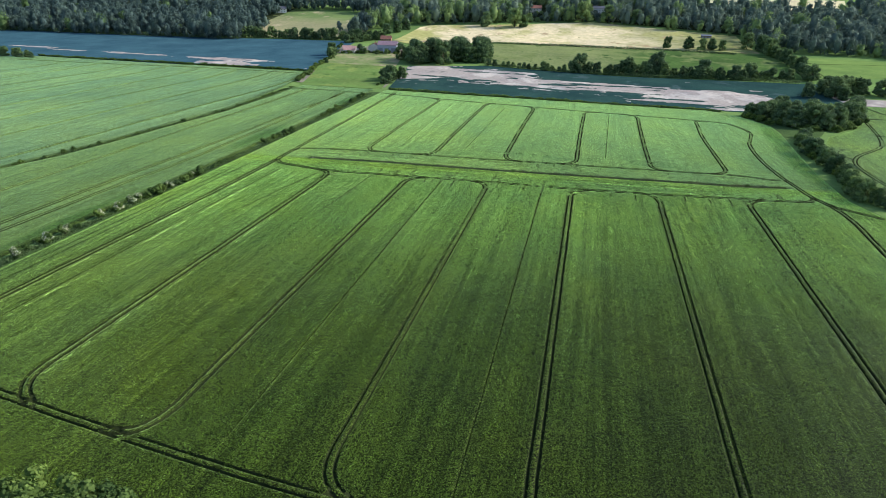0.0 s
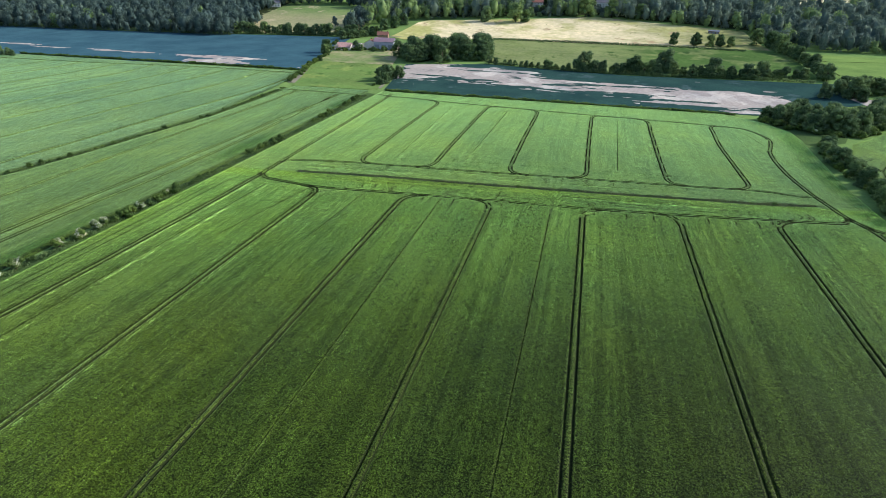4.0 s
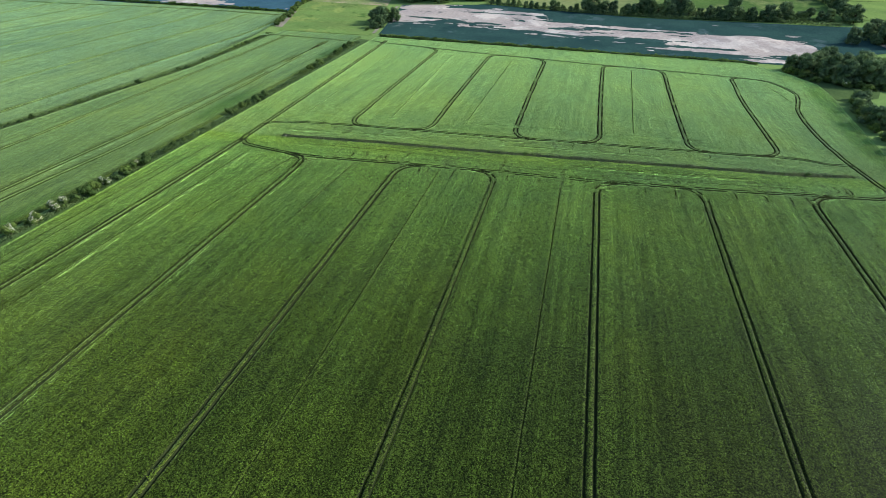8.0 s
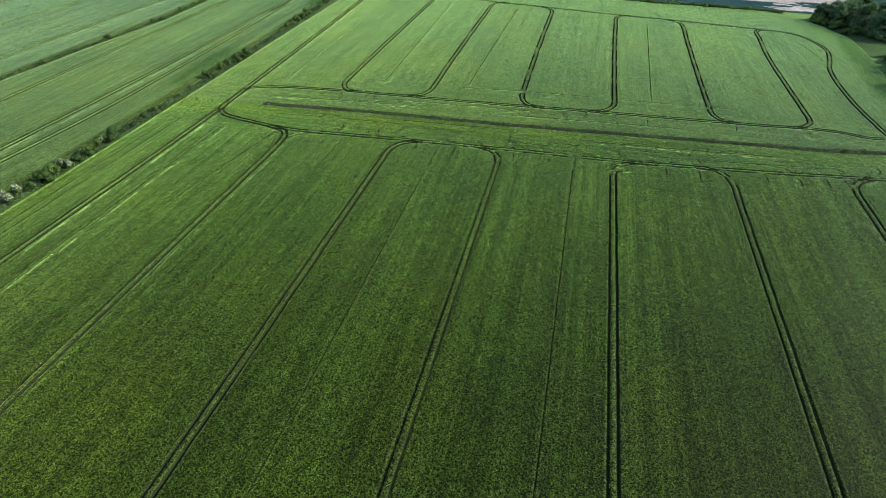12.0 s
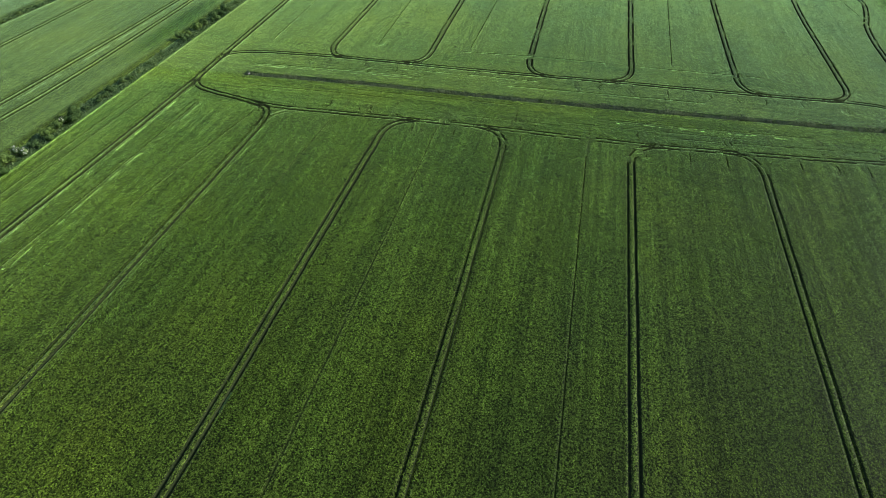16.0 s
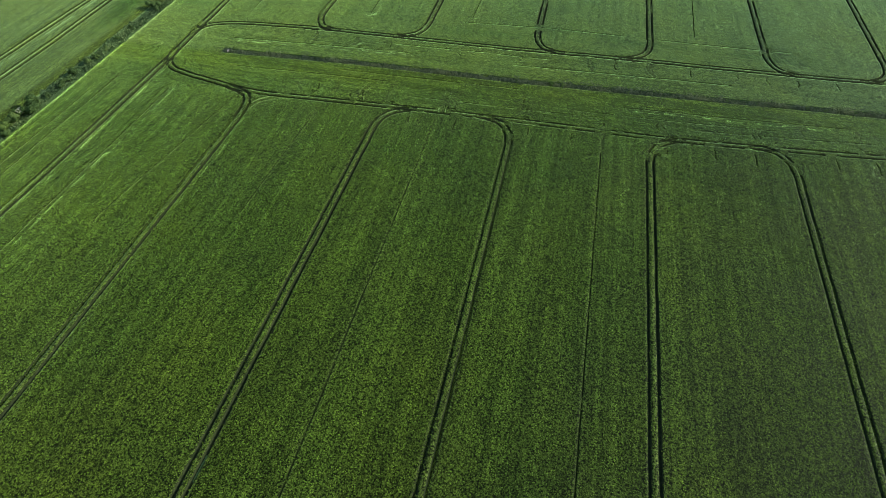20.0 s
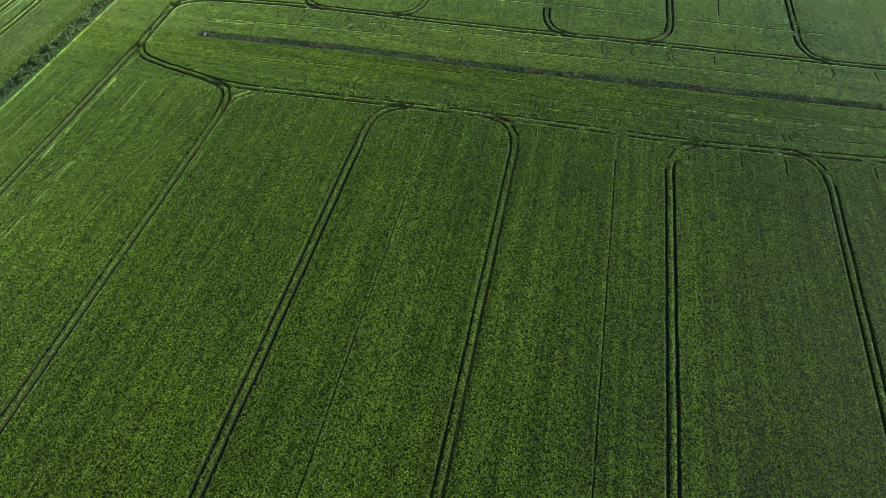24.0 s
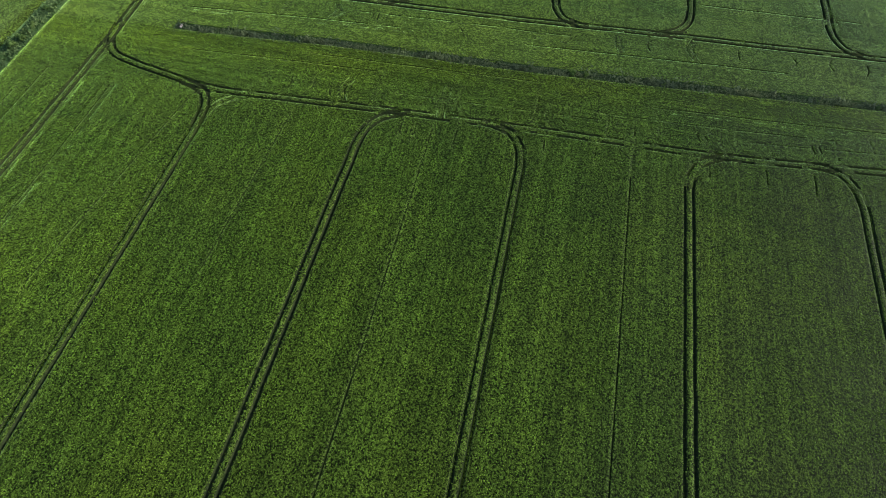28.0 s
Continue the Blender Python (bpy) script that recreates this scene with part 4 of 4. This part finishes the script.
# hedge trees behind the right blue field
for x, y in along([(-98, 392), (-20, 375), (60, 380), (106, 382), (150, 388), (190, 402)], 6.0, 2.2):
    plant(trees, x, y, rnd.choice((0.5, 0.6, 0.7, 0.8, 0.95)) * float(np.interp(x, [-98, -25, 0, 200], [0.6, 0.7, 1.0, 1.05])), "dark green broadleaf hedgerow tree", "tree", "hedgerow trees")
for x, y, sc in ((-8, 381, 1.3), (38, 382, 1.15), (65, 388, 1.6), (108, 386, 1.25), (150, 392, 1.1)):
    plant(trees, x, y, sc, "tall round-headed tree standing in a hedgerow", "tree", "hedgerow trees")
make_hedge("tall_hedge", [(-104, 392), (-20, 374), (60, 372), (130, 384), (192, 381)], 2.2, 2.6, 2.4, 42, "tall dense hedge under the hedgerow trees")
# tree block beside the farm meadow
for k in range(40):
    x = rnd.uniform(-182, -106)
    plant(trees, x, 372 + (x + 180) * 0.5 + rnd.uniform(-4, 36), rnd.uniform(0.85, 1.75), "tall broadleaf tree in a clump", "tree", "trees in the clump")
# copse and tree belt to the east
front = resample([(114, 216), (121, 204), (133, 194), (145, 187), (160, 187), (177, 207), (192, 236)], 200)
for k in range(52):
    f = front[int(199 * (k + rnd.random()) / 52)]
    back = rnd.random() ** 1.3 * 42 * min(1.0, (f[0] - 108) / 22)
    plant(trees, f[0] + 0.35 * back, f[1] + 3 + 0.94 * back, rnd.uniform(0.65, 1.15) * min(1.0, 0.6 + (f[0] - 112) / 50), "dark broadleaf tree in a copse", "tree", "copse trees")
for k in range(56):
    f = front[int(199 * (k + rnd.random()) / 56)]
    plant(bushes, f[0] + rnd.uniform(-3, 6), f[1] + rnd.uniform(-6, 9), rnd.uniform(0.8, 1.9), "dense green undergrowth bush in a copse", "bush", "copse bushes")
plant(flowering, 137, 188, 1.3, "pale flowering bush at the copse edge", "bush", "copse bushes")
belt = [(134, 157), (129, 138), (125.5, 118), (125, 100), (126, 82), (126, 62), (122.5, 42), (123, 25)]
for x, y in along(belt, 3.8, 2.0):
    plant(bushes, x, y, rnd.uniform(0.9, 1.6), "dense bush along the tree belt", "bush", "belt bushes")
for x, y in along(belt, 6.5, 2.0) + [(126, 22), (129, 17)]:
    plant(trees, x, y, rnd.uniform(0.4, 0.75), "broadleaf tree in a field-edge belt", "tree", "belt trees")
for x, y, sc in ((203, 322, 1.25), (210, 330, 1.1), (196, 335, 0.9), (206, 312, 0.8), (181, 317, 0.9)):
    plant(trees, x, y, sc, "broad tree at the copse edge", "tree", "copse trees")
for x, y in along([(208, 590), (211, 540), (212, 480), (209, 425), (204, 396)], 8.5, 2.0):
    plant(trees, x, y, rnd.uniform(0.55, 1.15) + (0.3 if y > 560 else 0), "dark green broadleaf hedgerow tree", "tree", "slope hedgerow trees")
for x, y in along([(205, 345), (260, 338), (330, 330)], 9, 3):
    plant(trees, x, y, rnd.uniform(0.9, 1.2), "dark green broadleaf hedgerow tree", "tree", "east hedgerow trees")
# paddock and farm trees
for x, y, s in ((-171, 280, 0.95), (-168, 268, 0.7), (-163, 292, 0.8), (-172, 262, 0.45), (-276, 402, 1.0), (-270, 385, 0.8), (-262, 352, 0.4), (-254, 430, 0.7), (-246, 424, 0.5), (-222, 428, 0.45), (-212, 436, 0.45), (-232, 424, 0.4)):
    plant(trees, x, y, s, "broadleaf tree near the farm", "tree", "farm trees")
for x, y in along([(-286, 424), (-262, 419), (-238, 431), (-206, 434)], 4.5, 1.5) + along([(-288, 432), (-292, 468)], 5.0, 1.2):
    plant(bushes, x, y, rnd.uniform(0.9, 1.7), "leafy garden bush beside the farmyard", "bush", "farmyard bushes")
for x, y in along([(-246, 250), (-262, 330), (-272, 396)], 5.0, 1.0):
    plant(bushes, x, y, rnd.uniform(1.0, 1.7), "dense hedge bush beside the lane", "bush", "lane hedge bushes")
for x, y in along([(-296, 500), (-285, 520), (-268, 545)], 7, 2):
    plant(trees, x, y, rnd.uniform(0.5, 0.9), "broadleaf tree below the hillside meadow", "tree", "trees below the meadow")
for x, y, sc in ((-556, 284, 0.45), (-563, 286, 0.55), (-572, 285, 0.7), (-580, 288, 0.6), (-590, 286, 0.75), (-598, 290, 0.65)):
    plant(trees, x, y, sc, "small broadleaf tree at a field corner", "tree", "field corner trees")
for x, y in along([(-446, 505), (-400, 514), (-347, 521), (-300, 528), (-266, 542)], 6.5, 2.5):
    plant(trees, x, y, rnd.uniform(0.7, 1.1), "broadleaf tree below the hillside meadow", "tree", "trees below the meadow")
for x, y, s in ((93, 592, 1.0), (118, 588, 1.1), (134, 588, 1.0), (146, 592, 1.0), (158, 590, 0.9), (190, 610, 1.4), (205, 600, 1.4), (-196, 400, 1.2), (-272, 585, 1.0), (-262, 600, 1.1), (-256, 622, 1.1)):
    plant(trees, x, y, s, "broadleaf tree at a pasture edge", "tree", "pasture trees")
for x, y, sc in ((-109, 672, 1.75), (-96, 676, 1.1), (-17, 736, 1.9), (20, 737, 1.7), (-58, 732, 1.5), (-150, 668, 1.3), (60, 735, 1.4)):
    plant(sunny_trees, x, y, sc, "tall sunlit-coloured tree at the pasture edge", "tree", "sunlit edge trees")
plant(trees, -116, 432, 0.42, "dark narrow conifer beside a clump", "tree", "trees in the clump", 1.15)
for x, y, sc in ((-176, 276, 0.75), (-171, 289, 0.85), (-178, 288, 0.7), (-169, 262, 0.35)):
    plant(trees, x, y, sc, "broadleaf tree near the farm", "tree", "farm trees")
for x, y in along([(-174, 255), (-169, 262), (-172, 296), (-180, 330)], 6, 1.2):
    plant(bushes, x, y, rnd.uniform(0.7, 1.3), "leafy bush at the paddock corner", "bush", "paddock bushes")
make_hedge("clipped_hedge", [(-122, 557), (-31, 566), (84, 567), (168, 559)], 1.7, 2.3, 2.0, 41, "long dark clipped hedge between pastures")



# woodland on the hill: too many to count
def woodland(name, seed, x0, x1, base_x, base_y, depth, step, label, skip, leaves, grow):
    """Trees of mixed height, girth and tone; the outer row is skirted with shrubs down to the ground."""
    rng = np.random.default_rng(seed)
    out = {0: ([], [], [0]), 1: ([], [], [0])}
    for x in np.arange(x0, x1, step):
        b = np.interp(x, base_x, base_y)
        far = np.interp(x, [-1000, 480], depth)
        d = 0.0
        while d < far:
            px, py = x + rng.uniform(-5, 5), b + d + rng.uniform(-4, 4)
            edge = d == 0.0
            d += step
            low = skip(px, py)
            if low is None:
                continue
            big = rng.random() ** 1.6
            h = (11 + 12 * big) * low * grow
            r = (3.8 + 4.4 * big * rng.uniform(0.6, 1.1)) * (0.5 + 0.5 * low) * grow
            n = 9 + int(9 * big)
            u = rng.uniform(0.05 if edge else 0.28, 0.97, n)
            girth = r * np.sqrt(np.clip(1.15 - u, 0.1, 0.8))
            turn = rng.uniform(0, 2 * math.pi, n)
            cs = np.column_stack([girth * 0.75 * np.cos(turn), girth * 0.75 * np.sin(turn), u * h * 0.93])
            rs = rng.uniform(0.30, 0.5, n) * r
            v, q = leaf_cloud(rng, cs, rs, 34 if d < 60 else 20, 1.5 if d < 60 else 2.0, 0.85, 0.28)
            core = UNIT * np.array([0.55 * r, 0.55 * r, 0.40 * h]) * (1 + 0.22 * rng.normal(size=(len(UNIT), 1))) + np.array([0, 0, (0.44 if edge else 0.52) * h])
            q = np.concatenate([q, UNIT_Q + len(v)])
            v = np.concatenate([v, core])
            v += np.array([px, py, float(ground_z(px, py))])
            # some trees get the sunlit leaf colour, fewer inside the wood past x 60
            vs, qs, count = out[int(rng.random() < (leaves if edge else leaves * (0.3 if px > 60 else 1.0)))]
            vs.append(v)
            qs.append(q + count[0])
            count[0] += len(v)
    for k, mat in ((0, LEAF_WOOD_HAZE), (1, LEAF_SUNNY)):
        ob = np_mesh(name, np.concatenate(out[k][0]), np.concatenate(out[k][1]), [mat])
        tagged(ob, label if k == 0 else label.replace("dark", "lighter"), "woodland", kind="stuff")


def west_gaps(px, py):
    if px > -440 and py < 575:
        return None
    if ((px + 398) / 84) ** 2 + ((py - 640) / 78) ** 2 < 1:
        return None
    return 1.0


def east_gaps(px, py):
    """Low shrubs in front of the two villas, and no trees on the hilltop field."""
    if py > 862 and 165 < px < 400:
        return None
    for cx, cy, wide in ((-86, 800, 13), (6, 815, 17), (-20, 800, 5)):
        if abs(px - cx) < wide and py < cy + 9:
            return None if py > cy - 22 else 0.28
    return 1.0


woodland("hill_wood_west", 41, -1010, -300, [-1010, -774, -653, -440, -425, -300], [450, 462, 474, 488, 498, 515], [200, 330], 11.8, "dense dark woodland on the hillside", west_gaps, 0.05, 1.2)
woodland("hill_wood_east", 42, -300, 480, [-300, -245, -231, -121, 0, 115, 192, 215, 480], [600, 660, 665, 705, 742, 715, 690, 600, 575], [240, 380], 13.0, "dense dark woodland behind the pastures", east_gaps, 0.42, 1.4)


# ================= rough grass along hedges and ditch =================
def tufts(name, line, width, count, size, height, material, label, lift=0.0):
    """Upright blades and weeds in a ragged strip; nobody could count them."""
    rng = np.random.default_rng(len(name) * 7 + count)
    ln = resample(line, 400)
    i = rng.integers(0, 399, count)
    u = rng.random(count)[:, None]
    p = ln[i] * (1 - u) + ln[i + 1] * u
    d = ln[i + 1] - ln[i]
    d /= np.maximum(np.hypot(*d.T), 1e-6)[:, None]
    thick = 0.55 + 0.9 * value_noise(p[:, 0] / 6, p[:, 1] / 6, 51)
    p = p + np.stack([-d[:, 1], d[:, 0]], 1) * (rng.normal(0, width * 0.28, count) * thick)[:, None]
    z = ground_z(p[:, 0], p[:, 1]) + lift
    a = rng.uniform(0, 2 * math.pi, count)
    w = size * rng.uniform(0.5, 1.4, count)
    h = height * rng.uniform(0.3, 1.3, count) * (0.4 + 1.1 * value_noise(p[:, 0] / 3, p[:, 1] / 3, 52))
    ux, uy = np.cos(a) * w, np.sin(a) * w
    lx, ly = rng.normal(0, 0.5, count) * h, rng.normal(0, 0.5, count) * h
    v = np.stack([np.column_stack([p[:, 0] - ux, p[:, 1] - uy, z]), np.column_stack([p[:, 0] + ux, p[:, 1] + uy, z]),
                  np.column_stack([p[:, 0] + ux * 0.8 + lx, p[:, 1] + uy * 0.8 + ly, z + h]), np.column_stack([p[:, 0] - ux * 0.8 + lx, p[:, 1] - uy * 0.8 + ly, z + h])], 1).reshape(-1, 3)
    return tagged(np_mesh(name, v, np.arange(4 * count).reshape(-1, 4), [material]), label, "rough grass", kind="stuff")


tufts("hedge_grass", [(-163.5, -150), (-163, -34), (-162.5, 64), (-165, 150), (-167, 215)], 4.6, 20000, 0.22, 0.55, HEDGE_GRASS, "tall rough grass along the hedge foot")
tufts("thin_hedge_grass", [(-251, -60), (-245, -30), (-239, 13), (-236, 57), (-231, 108), (-237, 222)], 4.0, 9000, 0.3, 0.5, HEDGE_GRASS, "rough grass in a thin hedge line")
tufts("ditch_grass", ditch_line, 3.4, 12000, 0.16, 0.5, DITCH_WEED, "rough weeds and grass in a shallow ditch", 0.2)

# ditch bushes and the pale headwall at its end
for x, y, sc in ((-28, 22.6, 0.55), (-24.5, 22.8, 0.4), (77, 31.5, 0.6), (44, 28.4, 0.35), (49, 28.8, 0.3), (8, 25.3, 0.28), (-58, 20.6, 0.25), (22, 26.6, 0.3), (30, 27.2, 0.32), (33, 27.6, 0.25), (57, 29.4, 0.34), (62, 29.8, 0.28), (68, 30.3, 0.4), (84, 32.7, 0.35), (-6, 24.2, 0.3), (-38, 21.6, 0.3)):
    plant(bushes, x, y, sc, "small scrubby bush in a ditch", "bush", "ditch bushes")
headwall = new("culvert_headwall")
headwall.location = (-126.6, 16.3, 0.0)
headwall.scale = (0.7, 0.7, 0.7)
bm = bmesh.new()
box(bm, -0.25, 0.25, -0.9, 0.9, -0.2, 0.55, 0.04)
part("wall", bm, BARE, headwall)
bm = bmesh.new()
box(bm, -0.4, 0.4, -1.05, 1.05, 0.55, 0.68, 0.03)
part("coping", bm, BARE, headwall)
tagged(headwall, "small pale concrete culvert headwall in the crop", "culvert")


# ================= farm and houses =================
def make_house(name, x, y, w, d, eave, ridge, turn, wall_m, roof_m, label, category, windows=3, storeys=2, chimney=True, door=True, shed=False):
    """Walls, gabled roof with overhang, framed windows, door and chimney; the long side faces -y before turning."""
    root = new(name)
    root.matrix_basis = pose(x, y, float(ground_z(x, y)) - 0.2, 0, 0, turn)
    bm = bmesh.new()
    pts = [(-w / 2, -d / 2), (w / 2, -d / 2), (w / 2, d / 2), (-w / 2, d / 2)]
    lo = [bm.verts.new((px, py, -0.5)) for px, py in pts]
    hi = [bm.verts.new((px, py, eave)) for px, py in pts]
    g1, g2 = bm.verts.new((-w / 2, 0, ridge - 0.25)), bm.verts.new((w / 2, 0, ridge - 0.25))
    for k in range(4):
        bm.faces.new((lo[k], lo[(k + 1) % 4], hi[(k + 1) % 4], hi[k]))
    bm.faces.new((hi[3], hi[0], g1))
    bm.faces.new((hi[1], hi[2], g2))
    part("wall", bm, wall_m, root)
    for s in (-1, 1):
        bm = bmesh.new()
        o, th = 0.5, 0.22
        slope = (ridge - eave) / (d / 2)
        a = [(-w / 2 - o, s * (d / 2 + o), eave - slope * o), (w / 2 + o, s * (d / 2 + o), eave - slope * o), (w / 2 + o, s * -0.0, ridge), (-w / 2 - o, s * -0.0, ridge)]
        low = [bm.verts.new(p) for p in a]
        top = [bm.verts.new((p[0], p[1], p[2] + th)) for p in a]
        bm.faces.new(low)
        bm.faces.new(top[::-1])
        for k in range(4):
            bm.faces.new((low[k], top[k], top[(k + 1) % 4], low[(k + 1) % 4]))
        bmesh.ops.recalc_face_normals(bm, faces=bm.faces)
        part("roof_slope", bm, roof_m, root)
    for st in range(storeys):
        for k in range(windows):
            wx = -w / 2 + (k + 0.5) * w / windows
            wz = 1.1 + st * 2.6
            if st == 0 and door and k == windows // 2:
                bm = bmesh.new()
                box(bm, wx - 0.5, wx + 0.5, -d / 2 - 0.06, -d / 2 + 0.05, 0.2, 2.3, 0.02)
                part("door", bm, WOOD, root)
                continue
            bm = bmesh.new()
            box(bm, wx - 0.65, wx + 0.65, -d / 2 - 0.05, -d / 2 + 0.05, wz, wz + 1.25, 0.02)
            win = part("window", bm, WHITE, root, "white framed window")
            bm = bmesh.new()
            box(bm, wx - 0.55, wx + 0.55, -d / 2 - 0.07, -d / 2 - 0.051, wz + 0.1, wz + 1.15)
            part("pane", bm, GLASS, win)
    if chimney:
        bm = bmesh.new()
        box(bm, w / 2 - 1.4, w / 2 - 0.5, -0.45, 0.45, ridge - 0.8, ridge + 1.3, 0.05)
        part("chimney", bm, BRICK, root)
    if shed:
        for k in range(3):
            bm = bmesh.new()
            cx = -w / 2 + (k + 0.5) * w / 3
            box(bm, cx - w / 9, cx + w / 9, -d / 2 - 0.08, -d / 2 + 0.04, 0, eave * 0.62, 0.03)
            part("sliding_door", bm, STEEL, root)
    return tagged(root, label, category, "farm buildings" if y < 600 else "far houses")


make_house("barn", -226, 447, 22, 15, 8.2, 11.8, 6, BARN_WALL, BARN_ROOF, "large pale-clad barn with a purplish roof", "barn", 0, 0, False, False, True)
make_house("farmhouse", -241.5, 445, 8, 13, 6.0, 9.6, 92, RENDER_WALL, TILE, "pale gabled farmhouse beside the barn", "house", 3, 2)
make_house("shed", -266, 428, 12, 8, 3.2, 5.4, 14, RENDER_WALL, PINK, "low brick shed with a pinkish tiled roof", "shed", 2, 1, False)
make_house("shed", -270, 440, 14, 7, 3.4, 5.6, 10, RENDER_WALL, PINK, "low outbuilding with a pinkish tiled roof", "shed", 2, 1, False)
make_house("shed", -277, 449, 10, 6, 2.8, 4.6, 22, BRICK, PINK, "small brick store with faded pink tiles", "shed", 2, 1, False)
make_house("shed", -256, 438, 8, 6, 2.8, 4.4, -8, RENDER_WALL, SLATE, "small pale store with a slate roof", "shed", 2, 1, False)
make_house("farm_cottage", -252, 520, 13, 8, 5.2, 8.6, 8, BRICK, TILE, "red-roofed brick cottage behind the barn", "house", 3, 2)
make_house("field_house", -158, 470, 12, 8, 5.0, 8.0, -10, RENDER_WALL, SLATE, "white house half hidden behind trees", "house", 3, 2)
make_house("villa", -92, 792, 18, 11, 6.0, 10, 8, RENDER_WALL, TILE, "pale house among hillside trees", "house", 4, 2)
make_house("villa", 8, 806, 22, 11, 7.5, 11, -6, WHITE, SLATE, "long white house among hillside trees", "house", 5, 2)
make_house("villa", -478, 690, 13, 9, 5.5, 9, 20, WHITE, SLATE, "white cottage at the wood edge", "house", 3, 2)
make_house("field_shelter", 150, 672, 13, 5, 3.0, 4.0, -8, WOOD, STEEL, "dark timber field shelter in dry grass", "shelter", 0, 0, False, False, True)


def make_car(x, y, turn, paint, label):
    """A parked car: body, cabin, four wheels."""
    root = new("parked_car")
    root.matrix_basis = pose(x, y, float(ground_z(x, y)) + 0.4, 0, 0, turn)
    bm = bmesh.new()
    box(bm, -2.1, 2.1, -0.88, 0.88, 0.3, 0.95, 0.18)
    part("body", bm, paint, root)
    bm = bmesh.new()
    box(bm, -1.3, 1.0, -0.78, 0.78, 0.95, 1.5, 0.22)
    part("cabin", bm, GLASS, root, "dark glazed cabin")
    for wx in (-1.3, 1.35):
        for wy in (-0.85, 0.85):
            bm = bmesh.new()
            bmesh.ops.create_cone(bm, cap_ends=True, segments=14, radius1=0.33, radius2=0.33, depth=0.22, matrix=Matrix.Translation((wx, wy, 0.33)) @ Matrix.Rotation(radians(90), 4, "X"))
            part("wheel", bm, GLASS, root)
    return tagged(root, label, "car", "cars in the farmyard")


for k, (x, y, r) in enumerate(((-262, 466, 75), (-268, 462, 70), (-275, 458, 72), (-256, 470, 30), (-252, 476, 84), (-254, 447, 80), (-250, 452, 84), (-258, 458, 20), (-246, 462, 85))):
    make_car(x, y, r, WHITE if k % 2 == 0 else SLATE, "white car parked in the farmyard" if k % 2 == 0 else "grey car parked in the farmyard")

tufts("far_margin_grass", [(-158, 239), (-59, 237), (29, 235), (100, 236)], 2.6, 6000, 0.6, 1.4, LEAF_HEDGE, "dark rough growth on the far margin")
tufts("left_margin_grass", [(-560, 298), (-464, 299), (-346, 303), (-262, 303)], 2.6, 5000, 0.7, 1.5, LEAF_HEDGE, "dark rough grass on the field edge")
